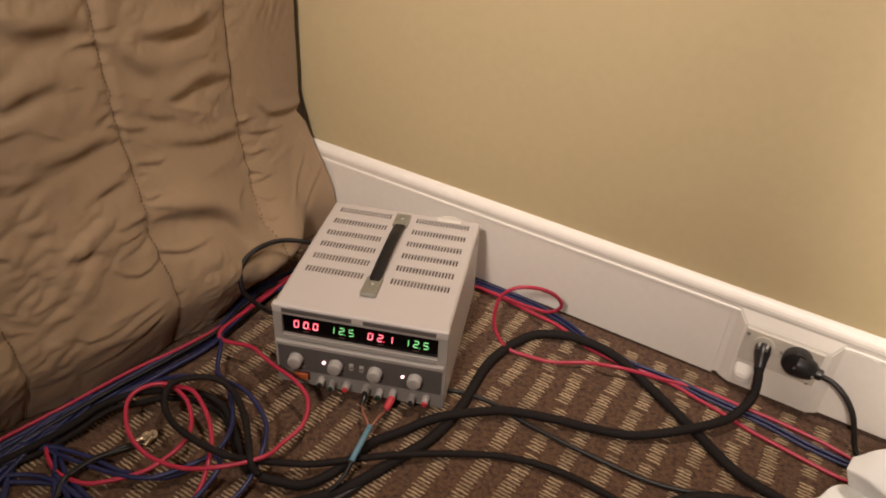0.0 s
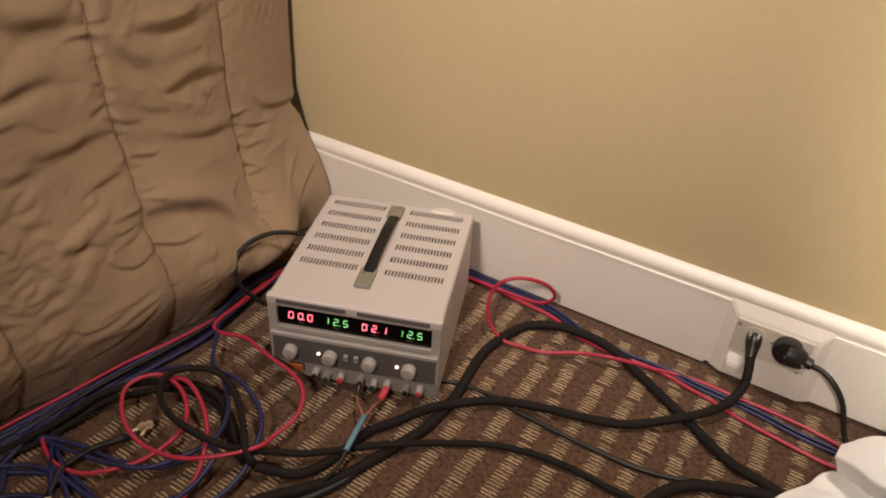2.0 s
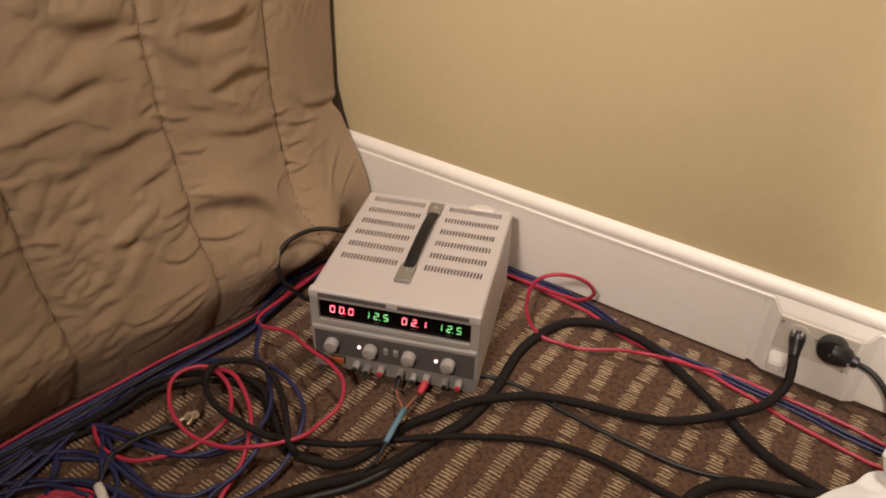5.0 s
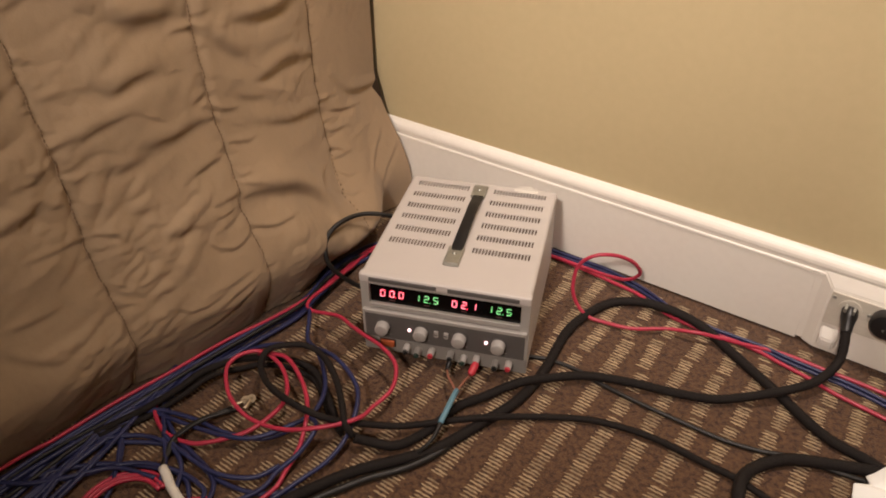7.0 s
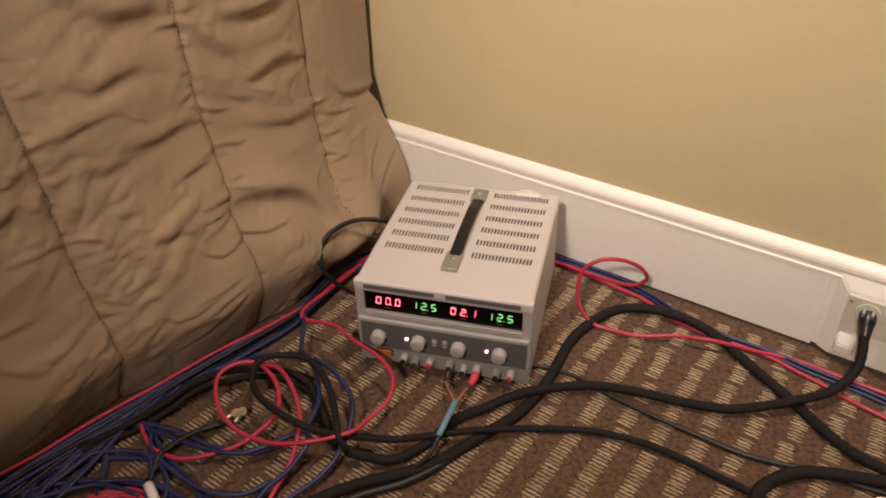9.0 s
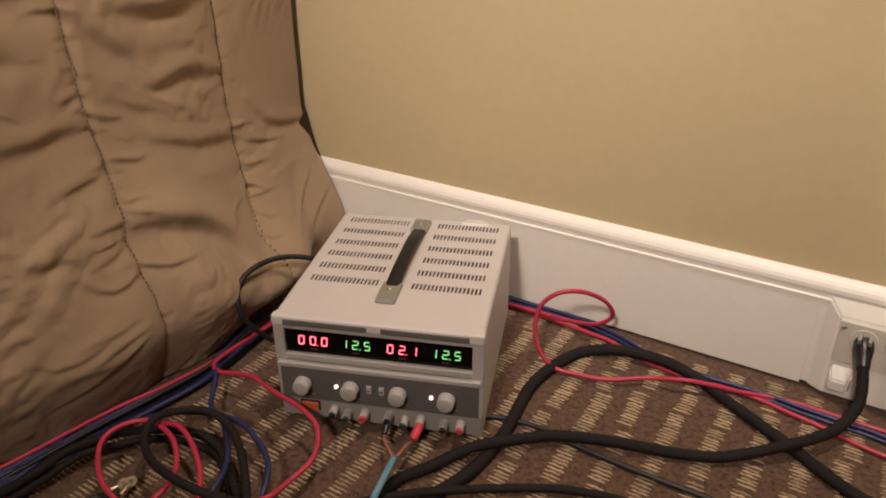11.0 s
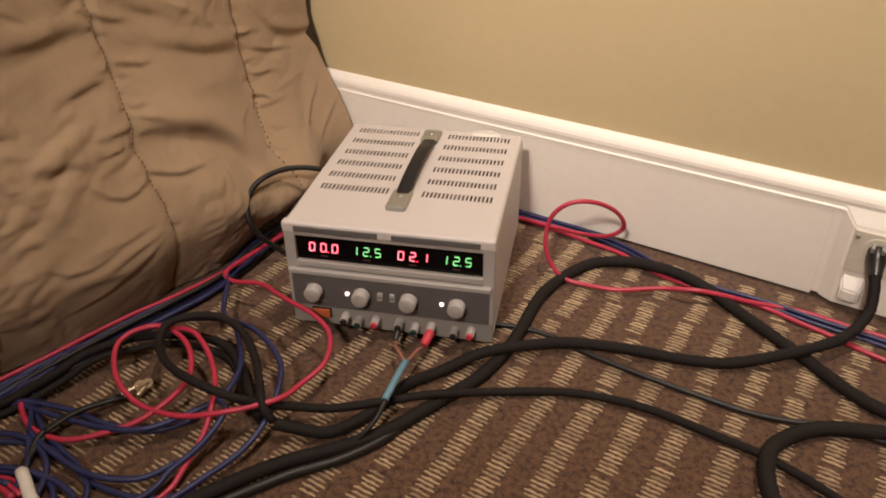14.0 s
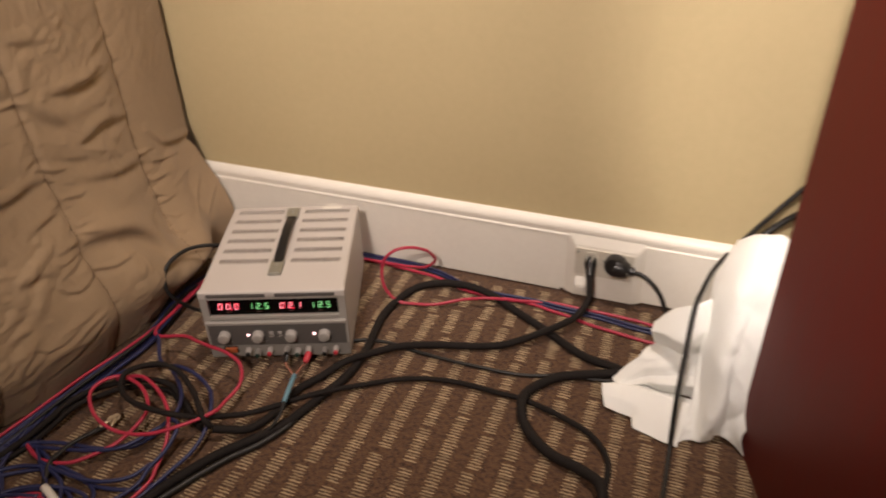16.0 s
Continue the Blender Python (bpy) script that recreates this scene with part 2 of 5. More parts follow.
base = thing("baseboard", label="white painted baseboard with a moulded cap", category="baseboard", kind="structure")
part("board", extrude(BOARD, X0, 0.436), TRIM, base)
part("board", extrude([(y, z + (0.005 if z < 0.01 else 0)) for y, z in BOARD], 0.4362, X1), TRIM, base)
part("cap", extrude(CAP, X0, X1), TRIM, base)

# unseen lamp bodies, added behind and above the camera to go with the lights
for place in ((0.48, -0.42), (0.12, -0.45)):
    fixture = thing("added_ceiling_light", pose(*place, H), "small round recessed ceiling light, added out of view", "ceiling light", "ceiling lights")
    part("rim", lathe([(0.055, 0.0), (0.07, -0.004), (0.07, -0.010), (0.055, -0.012)], (0, 0, 0), (0, 0, 1)), WHITE_PLASTIC, fixture, smooth=True)
    part("diffuser", lathe([(0.052, -0.006), (0.045, -0.010), (0.001, -0.012)], (0, 0, 0), (0, 0, 1)), SHADE, fixture, smooth=True)
stand = thing("added_floor_lamp", pose(0.52, -2.30, 0), "floor lamp with a pale shade, added out of view", "lamp")
part("foot", lathe([(0.13, 0.0), (0.13, 0.015), (0.02, 0.03)], (0, 0, 0), (0, 0, 1)), BLACK_PLASTIC, stand, smooth=True)
part("pole", lathe([(0.011, 0.02), (0.011, 1.70)], (0, 0, 0), (0, 0, 1), 12), BLACK_PLASTIC, stand, smooth=True)
part("shade", lathe([(0.13, 1.68), (0.125, 1.70), (0.095, 2.02), (0.09, 2.0)], (0, 0, 0), (0, 0, 1)), SHADE, stand, smooth=True)


# ---- outlet block in the baseboard ----
def frustum(back, front, y0, y1):
    """A block with bevelled sides: back and front as x0, x1, z0, z1."""
    bm = bmesh.new()
    rows = []
    for (x0, x1, z0, z1), y in ((back, y0), (front, y1)):
        rows.append([bm.verts.new(v) for v in ((x0, y, z0), (x1, y, z0), (x1, y, z1), (x0, y, z1))])
    for k in range(4):
        bm.faces.new((rows[0][k], rows[0][(k + 1) % 4], rows[1][(k + 1) % 4], rows[1][k]))
    bm.faces.new(rows[0][::-1])
    bm.faces.new(rows[1])
    bmesh.ops.bevel(bm, geom=bm.edges[:], offset=0.0022, segments=3, affect="EDGES")
    return bm


outlet = thing("outlet_box", pose(0.5235, -0.0140, 0), "white outlet box with slanted edges on the baseboard", "outlet")
part("housing", frustum((-0.080, 0.080, 0.006, 0.1510), (-0.060, 0.064, 0.006, 0.127), 0.0, -0.0095), TRIM, outlet)
plate = part("cover_plate", box(-0.058, 0.057, -0.0120, -0.0095, 0.062, 0.124, 0.0010), PLATE, outlet, "grey steel cover plate")
for x in (-0.027, 0.024):
    part("socket", lathe([(0.0165, 0.0), (0.0165, 0.0010), (0.0155, 0.0014)], (x, -0.0120, 0.102), (0, -1, 0)), PLATE, plate)
for x, z in ((-0.053, 0.115), (0.0, 0.102)):
    part("screw", lathe([(0.003, 0.0), (0.003, 0.001), (0.002, 0.0016)], (x, -0.0120, z), (0, -1, 0), 12), STEEL, plate)
part("cable_clamp", frustum((-0.057, -0.026, 0.018, 0.057), (-0.053, -0.031, 0.020, 0.037), -0.0088, -0.0205), WHITE_PLASTIC, outlet, "white plastic clamp")


# ---- bench power supply ----
def pierced_top(x0, x1, y0, y1, z, slots, depth):
    """A sheet with rectangular holes; slots: (columns of x pairs, rows of y pairs)."""
    cols, rows = slots
    xs = sorted({x0, x1, *[v for c in cols for v in c]})
    ys = sorted({y0, y1, *[v for r in rows for v in r]})
    cx, ry = {round(c[0], 6) for c in cols}, {round(r[0], 6) for r in rows}
    bm = bmesh.new()
    grid = [[bm.verts.new((x, y, z)) for x in xs] for y in ys]
    low = {}

    def under(j, i):
        if (j, i) not in low:
            low[j, i] = bm.verts.new((xs[i], ys[j], z - depth))
        return low[j, i]

    for j in range(len(ys) - 1):
        for i in range(len(xs) - 1):
            if round(xs[i], 6) in cx and round(ys[j], 6) in ry:
                ring = [(j, i), (j, i + 1), (j + 1, i + 1), (j + 1, i)]
                for a, b in zip(ring, ring[1:] + ring[:1]):
                    bm.faces.new((grid[a[0]][a[1]], grid[b[0]][b[1]], under(*b), under(*a)))
            else:
                bm.faces.new((grid[j][i], grid[j][i + 1], grid[j + 1][i + 1], grid[j + 1][i]))
    return bm


SEGMENTS = {"0": "abcdef", "1": "bc", "2": "abged", "5": "afgcd"}


def digit(ch, x, z, w, h, parent, mat, y):
    """One lit seven-segment figure, each segment a bar with a paler overexposed centre."""
    lean = 0.09
    bm = bmesh.new()
    bars = {"a": (0, h / 2, 1), "g": (0, 0, 1), "d": (0, -h / 2, 1), "f": (-w / 2, h / 4, 0), "b": (w / 2, h / 4, 0), "e": (-w / 2, -h / 4, 0), "c": (w / 2, -h / 4, 0)}
    for s in SEGMENTS[ch]:
        u, v, flat = bars[s]
        for core, t, y0, y1 in ((0, 0.0015, y, y - 0.0008), (1, 0.00050, y - 0.0007, y - 0.0011)):
            a, b = (w / 2 - 0.0004 - 0.0003 * core, t / 2) if flat else (t / 2, h / 4 - 0.0003 - 0.0003 * core)
            at = [bm.verts.new((x + u + du + lean * (v + dv), yy, z + v + dv)) for yy in (y0, y1) for du, dv in ((-a, -b), (a, -b), (a, b), (-a, b))]
            for q in ((0, 1, 2, 3), (4, 7, 6, 5), (0, 4, 5, 1), (1, 5, 6, 2), (2, 6, 7, 3), (3, 7, 4, 0)):
                bm.faces.new([at[k] for k in q]).material_index = core
    figure = part("figure", bm, mat, parent)
    figure.data.materials.append(RED_CORE if mat == RED_LED else GREEN_CORE)


supply = thing("power_supply", pose(-0.005, -0.397, 0, 0, 0, 20.7), "warm grey triple-output bench power supply, switched on, on the carpet", "power supply")
HW, DEEP, TOP = 0.130, 0.295, 0.167
# cover: top sheet with the vent slots, rounded shoulders and the two sides
pitch = 0.00515
columns = [(c + k * pitch, c + k * pitch + 0.0027) for c in (-0.1125, 0.0225) for k in range(18)]
rows = [(r - 0.0078, r + 0.0078) for r in (0.0965, 0.1320, 0.1675, 0.2025, 0.2390, 0.2750)]
cover = part("cover", pierced_top(-HW + 0.006, HW - 0.006, 0.0, DEEP, TOP, (columns, rows), 0.0015), CASE, supply)
shoulder = [(-HW + 0.006, TOP)] + [(-HW + 0.006 - 0.006 * math.sin(a), TOP - 0.006 + 0.006 * math.cos(a)) for a in (0.3, 0.7, 1.1, 1.571)] + [(-HW, 0.020), (-HW + 0.0015, 0.020), (-HW + 0.0015, TOP - 0.008), (-HW + 0.006, TOP - 0.0015)]
for sign in (1, -1):
    bm = bmesh.new()
    ends = [[bm.verts.new((sign * x, y, z)) for x, z in shoulder] for y in (0.008, DEEP)]
    m = len(shoulder)
    for k in range(m):
        bm.faces.new((ends[0][k], ends[0][(k + 1) % m], ends[1][(k + 1) % m], ends[1][k]))
    bm.faces.new(ends[0]), bm.faces.new(ends[1][::-1])
    part("side_panel", bm, CASE, supply)
part("chassis", box(-HW + 0.003, HW - 0.003, 0.02, DEEP - 0.004, 0.017, TOP - 0.012), INSIDE, supply)
part("back_panel", box(-HW + 0.001, HW - 0.001, DEEP - 0.004, DEEP - 0.0005, 0.018, TOP - 0.002), CASE, supply)
part("bottom_plate", box(-HW + 0.002, HW - 0.002, 0.004, DEEP - 0.004, 0.0145, 0.0172), CASE, supply)
for x in (-0.105, 0.105):
    for y in (0.03, 0.265):
        part("foot", lathe([(0.009, 0.0), (0.011, 0.002), (0.011, 0.0148)], (x, y, 0.0), (0, 0, 1), 16), BLACK_PLASTIC, supply)
# front bezel: lip, side posts, rails and the sunk fields between them
part("front_lip", box(-HW - 0.001, HW + 0.001, -0.003, 0.010, 0.1535, TOP + 0.0012, 0.003, 3), CASE, supply)
for x0, x1 in ((-0.1155, -0.0105), (0.0065, 0.1135)):
    part("grip_strip", box(x0, x1, -0.0042, -0.0022, 0.1565, 0.1640, 0.0006), PANEL, supply)
for sign in (-1, 1):
    x0, x1 = sorted((sign * (HW + 0.0005), sign * 0.1165))
    part("bezel_post", box(x0, x1, -0.001, 0.010, 0.0455, 0.1540, 0.0012), BEZEL, supply)
part("bezel_top_rail", box(-0.1168, 0.1168, 0.000, 0.010, 0.1488, 0.1540, 0.0008), BEZEL, supply)
part("bezel_sill", box(-0.1168, 0.1168, -0.0025, 0.010, 0.1055, 0.1140, 0.0012), BEZEL, supply)
part("bezel_ledge", box(-0.1275, 0.1275, -0.0075, 0.006, 0.0965, 0.1030, 0.0012), BEZEL, supply)
part("bezel_fill", box(-0.1165, 0.1165, 0.002, 0.010, 0.1020, 0.1062), BEZEL, supply)
display = part("display_window", box(-0.1160, 0.1160, 0.0035, 0.0105, 0.1130, 0.1490), GLASS, supply, "black display window with lit figures")
for text, centre, mat in (("000", -0.0815, RED_LED), ("125", -0.0275, GREEN_LED), ("021", 0.0305, RED_LED), ("125", 0.0838, GREEN_LED)):
    for k, ch in enumerate(text):
        digit(ch, centre + (k - 1) * 0.0146, 0.1325, 0.0064, 0.0118, display, mat, 0.0034)
    part("decimal_point", lathe([(0.0010, 0.0), (0.0010, 0.0008)], (centre + 0.0052, 0.0034, 0.1262), (0, -1, 0), 12), mat, display)
    part("caption_bar", box(centre - 0.0045, centre + 0.0045, 0.0026, 0.0034, 0.1196, 0.1208), DIM_PRINT, display)
field = part("control_panel", box(-0.1255, 0.1255, -0.0035, 0.008, 0.0470, 0.0968, 0.0006), PANEL, supply, "dark grey control panel")
for x in (-0.096, -0.0345, 0.026, 0.0865):
    knob = part("knob", lathe([(0.0098, 0.0), (0.0108, 0.0008), (0.0104, 0.0125), (0.0097, 0.0138), (0.0093, 0.0140), (0.0, 0.0140)], (x, -0.0050, 0.0730), (0, -1, 0), 28), KNOB, supply, "pale grey plastic knob", True)
    part("skirt", lathe([(0.0122, 0.0), (0.0118, 0.0016)], (x, -0.0036, 0.0730), (0, -1, 0), 28), PANEL, knob)
    part("scale_bar", box(x - 0.012, x + 0.012, -0.0041, -0.0033, 0.0555, 0.0566), PRINT, field)
for x in (-0.0540, 0.0670):
    part("indicator_lamp", lathe([(0.0024, 0.0), (0.0022, 0.002), (0.0014, 0.0028), (0.0, 0.0030)], (x, -0.0036, 0.0715), (0, -1, 0), 16), LAMP_LED, supply, "lit pinkish indicator lamp", True)
for x in (-0.0110, 0.0048):
    button = part("push_button", box(x - 0.0034, x + 0.0034, -0.0075, -0.0034, 0.0680, 0.0790, 0.0008), KNOB, supply)
    part("button_mark", box(x - 0.0026, x + 0.0026, -0.0082, -0.0074, 0.0725, 0.0742), PANEL, button)
lower = part("terminal_strip", box(-HW, HW, 0.0, 0.010, 0.0165, 0.0462, 0.001), STRIP_GREY, supply, "mid-grey terminal strip")
for x0 in (-0.055, 0.020, 0.093):
    part("terminal_mark_bar", box(x0 - 0.024, x0 + 0.024, -0.0008, 0.0001, 0.0436, 0.0442), PRINT, lower)
for x, z, mat in ((-0.059, 0.034, BLACK_PLASTIC), (-0.0415, 0.030, GREEN_PLASTIC), (-0.019, 0.034, RED_PLASTIC), (0.012, 0.034, BLACK_PLASTIC),
                  (0.032, 0.030, GREEN_PLASTIC), (0.053, 0.034, RED_PLASTIC), (0.0825, 0.031, BLACK_PLASTIC), (0.1035, 0.034, RED_PLASTIC)):
    post = part("binding_post", lathe([(0.0060, 0.0), (0.0060, 0.001), (0.0056, 0.0012), (0.0055, 0.0130), (0.0048, 0.0136)], (x, 0.0, z), (0, -1, 0), 18), KNOB, supply, smooth=True)
    part("ring", lathe([(0.0040, 0.0130), (0.0042, 0.0136), (0.0042, 0.0164), (0.0037, 0.0172), (0.0026, 0.0173), (0.0024, 0.0155), (0.0, 0.0155)], (x, 0.0, z), (0, -1, 0), 18), mat, post, smooth=True)
switch = part("power_switch", box(-0.1045, -0.0785, -0.0015, 0.002, 0.0275, 0.0425, 0.0008), BLACK_PLASTIC, supply)
part("rocker", box(-0.1030, -0.0800, -0.0050, -0.001, 0.0290, 0.0415, 0.0015), ORANGE, switch, "orange-red rocker")
# carrying strap with its plated end brackets
line = glide([(0, 0.066, 0.0022), (0, 0.090, 0.0056), (0, 0.12, 0.0110), (0, 0.162, 0.0140), (0, 0.200, 0.0128), (0, 0.222, 0.0086), (0, 0.244, 0.0042), (0, 0.268, 0.0022)], 0.008)
bm = bmesh.new()
bands = []
for q in line:
    wide = 0.0098 - 0.0012 * math.sin(math.pi * (q.y - 0.066) / 0.202)
    bands.append([bm.verts.new((-0.0005 + 0.002 * math.sin(math.pi * (q.y - 0.066) / 0.202) + u * wide, q.y, TOP + q.z + dz)) for u, dz in ((-1, 0.0), (-1, 0.0018), (-0.75, 0.003), (0.75, 0.003), (1, 0.0018), (1, 0.0))])
for one, two in zip(bands, bands[1:]):
    for k in range(6):
        bm.faces.new((one[k], one[(k + 1) % 6], two[(k + 1) % 6], two[k]))
bm.faces.new(bands[0]), bm.faces.new(bands[-1][::-1])
part("carrying_strap", bm, STRAP, supply, "black rubber carrying strap", True)
for y0, y1, ys in ((0.0465, 0.0915, 0.0735), (0.2440, 0.2800, 0.2640)):
    bracket = part("strap_bracket", box(-0.0135, 0.0115, y0, y1, TOP + 0.0004, TOP + 0.0072, 0.002, 2), STEEL, supply, "nickel-plated strap bracket")
    part("screw", lathe([(0.0042, 0.0), (0.0040, 0.001), (0.0026, 0.0020), (0.0, 0.0024)], (-0.0010, ys, TOP + 0.0071), (0, 0, 1), 16), STEEL, bracket, smooth=True)
slip = part("sticker", box(0.056, 0.097, 0.284, 0.2925, TOP + 0.0004, TOP + 0.0009), STICKER, supply, "torn white paper sticker at the back edge")
for x0, x1, y0, y1 in ((0.058, 0.095, 0.2942, 0.2968), (0.062, 0.094, 0.2812, 0.2832), (0.062, 0.086, 0.2990, 0.3020)):
    flap = box(x0, x1, y0, y1, TOP + 0.0006, TOP + 0.0012)
    bmesh.ops.rotate(flap, cent=((x0 + x1) / 2, y0, TOP), matrix=Matrix.Rotation(radians(4), 3, "Z"), verts=flap.verts)
    part("torn_flap", flap, STICKER, slip)


# ---- the quilt, with a dark sheet put in for the shaded gap at the wall ----
SHEET_EDGE = [(-0.62, 0.0), (-0.405, 0.0), (-0.405, 0.176), (-0.412, 0.20), (-0.426, 0.25), (-0.440, 0.30), (-0.446, 0.40), (-0.449, 0.55), (-0.455, 1.05), (-0.62, 1.05)]
bm = bmesh.new()
ends = [[bm.verts.new((x, y, z)) for x, z in SHEET_EDGE] for y in (-1.9, -0.0195)]
for k in range(len(SHEET_EDGE)):
    j = (k + 1) % len(SHEET_EDGE)
    bm.faces.new((ends[0][k], ends[0][j], ends[1][j], ends[1][k]))
bm.faces.new(ends[0]), bm.faces.new(ends[1][::-1])
tagged(part("gap_shade_sheet", bm, GAP_SHADE), "near-black sheet added behind the quilt for the shaded gap at the wall", "panel")
# folds of the quilt: depth, width of the slope above the crease, line of the crease along the strip and up
FOLDS = [
    (1.6, 0.022, [(-0.621, 0.558), (-0.598, 0.54), (-0.567, 0.528), (-0.528, 0.524), (-0.498, 0.523)]),
    (1.3, 0.006, [(-0.528, 0.503), (-0.511, 0.506), (-0.49, 0.504), (-0.467, 0.496)]),
    (1.3, 0.018, [(-0.474, 0.491), (-0.454, 0.47), (-0.435, 0.451), (-0.406, 0.43)]),
    (1.3, 0.016, [(-0.666, 0.473), (-0.648, 0.47), (-0.632, 0.459), (-0.618, 0.456), (-0.599, 0.46), (-0.578, 0.464), (-0.544, 0.461)]),
    (1.0, 0.01, [(-0.677, 0.411), (-0.659, 0.415), (-0.644, 0.42), (-0.627, 0.422), (-0.605, 0.424)]),
    (0.6, 0.004, [(-0.604, 0.425), (-0.59, 0.417), (-0.573, 0.405), (-0.556, 0.395)]),
    (1.2, 0.015, [(-0.62, 0.377), (-0.593, 0.37), (-0.568, 0.366), (-0.548, 0.366), (-0.526, 0.37), (-0.507, 0.369), (-0.486, 0.366)]),
    (1.0, 0.014, [(-0.659, 0.362), (-0.639, 0.353), (-0.617, 0.353), (-0.592, 0.357)]),
    (0.7, 0.005, [(-0.71, 0.492), (-0.702, 0.491), (-0.692, 0.493)]),
    (0.7, 0.01, [(-0.712, 0.478), (-0.693, 0.474), (-0.669, 0.478)]),
]
FOLDS += [
    (1.0, 0.006, [(-0.717, 0.526), (-0.71, 0.527), (-0.706, 0.525)]),
    (0.9, 0.005, [(-0.711, 0.52), (-0.703, 0.521), (-0.698, 0.522)]),
    (1.0, 0.005, [(-0.713, 0.414), (-0.705, 0.416), (-0.698, 0.418)]),
    (1.0, 0.011, [(-0.705, 0.377), (-0.687, 0.383), (-0.672, 0.387), (-0.656, 0.388)]),
    (0.7, 0.004, [(-0.701, 0.36), (-0.684, 0.365), (-0.672, 0.374)]),
    (1.0, 0.01, [(-0.65, 0.294), (-0.631, 0.286), (-0.603, 0.286)]),
    (0.8, 0.01, [(-0.639, 0.276), (-0.625, 0.262), (-0.606, 0.254)]),
    (1.1, 0.012, [(-0.615, 0.24), (-0.587, 0.233), (-0.567, 0.232), (-0.546, 0.219)]),
    (1.2, 0.005, [(-0.706, 0.283), (-0.693, 0.281), (-0.678, 0.276), (-0.668, 0.266)]),
    (1.0, 0.005, [(-0.707, 0.263), (-0.694, 0.259), (-0.682, 0.262)]),
]
FOLDS += [
    (0.9, 0.004, [(-0.703, 0.218), (-0.684, 0.22), (-0.667, 0.228), (-0.651, 0.238), (-0.636, 0.245)]),
    (0.9, 0.004, [(-0.706, 0.209), (-0.692, 0.199), (-0.675, 0.185)]),
    (0.8, 0.004, [(-0.644, 0.228), (-0.63, 0.227), (-0.617, 0.23)]),
    (0.7, 0.014, [(-0.627, 0.21), (-0.613, 0.188), (-0.602, 0.168)]),
    (1.3, 0.006, [(-0.556, 0.201), (-0.54, 0.182), (-0.52, 0.172), (-0.499, 0.174), (-0.48, 0.183)]),
    (1.0, 0.011, [(-0.549, 0.296), (-0.525, 0.303), (-0.504, 0.306), (-0.485, 0.309), (-0.473, 0.312)]),
    (0.8, 0.008, [(-0.53, 0.247), (-0.505, 0.247), (-0.485, 0.246), (-0.472, 0.243)]),
    (0.9, 0.008, [(-0.53, 0.21), (-0.506, 0.21), (-0.487, 0.216), (-0.475, 0.225)]),
    (0.9, 0.005, [(-0.649, 0.137), (-0.616, 0.113), (-0.591, 0.11), (-0.566, 0.115), (-0.544, 0.121)]),
    (0.7, 0.012, [(-0.628, 0.084), (-0.595, 0.085), (-0.547, 0.078), (-0.525, 0.088)]),
]
FOLDS += [
    (0.9, 0.004, [(-0.705, 0.171), (-0.693, 0.168), (-0.679, 0.165)]),
    (0.9, 0.005, [(-0.707, 0.202), (-0.692, 0.188), (-0.675, 0.177)]),
    (1.1, 0.006, [(-0.504, 0.397), (-0.485, 0.387), (-0.459, 0.373), (-0.431, 0.366)]),
    (0.9, 0.009, [(-0.516, 0.4), (-0.501, 0.405), (-0.483, 0.409)]),
    (0.9, 0.011, [(-0.444, 0.392), (-0.415, 0.373), (-0.378, 0.361)]),
    (1.4, 0.015, [(-0.415, 0.403), (-0.389, 0.39), (-0.364, 0.389), (-0.343, 0.393), (-0.319, 0.395), (-0.283, 0.385), (-0.229, 0.367)]),
    (0.5, 0.005, [(-0.421, 0.402), (-0.381, 0.378), (-0.34, 0.356), (-0.293, 0.334)]),
    (1.2, 0.014, [(-0.427, 0.338), (-0.384, 0.319), (-0.327, 0.297), (-0.279, 0.284), (-0.236, 0.274), (-0.214, 0.273)]),
    (1.2, 0.006, [(-0.475, 0.328), (-0.454, 0.32), (-0.431, 0.312), (-0.413, 0.313)]),
    (1.0, 0.005, [(-0.492, 0.319), (-0.48, 0.32), (-0.473, 0.323)]),
]
FOLDS += [
    (0.8, 0.004, [(-0.476, 0.312), (-0.466, 0.309), (-0.452, 0.307)]),
    (0.9, 0.018, [(-0.424, 0.491), (-0.392, 0.483), (-0.353, 0.481), (-0.314, 0.482), (-0.285, 0.484)]),
    (1.2, 0.005, [(-0.239, 0.293), (-0.219, 0.289), (-0.2, 0.289)]),
    (1.0, 0.012, [(-0.188, 0.315), (-0.154, 0.279), (-0.102, 0.256), (-0.041, 0.242), (-0.003, 0.246)]),
    (1.0, 0.006, [(-0.22, 0.269), (-0.168, 0.249), (-0.112, 0.237)]),
    (1.0, 0.006, [(-0.231, 0.231), (-0.201, 0.222), (-0.168, 0.219)]),
    (1.0, 0.005, [(-0.235, 0.201), (-0.21, 0.192), (-0.191, 0.179)]),
    (0.9, 0.006, [(-0.233, 0.181), (-0.201, 0.175), (-0.17, 0.175)]),
    (0.9, 0.005, [(-0.235, 0.16), (-0.21, 0.142), (-0.185, 0.139)]),
    (1.1, 0.005, [(-0.261, 0.14), (-0.233, 0.12), (-0.202, 0.116)]),
]
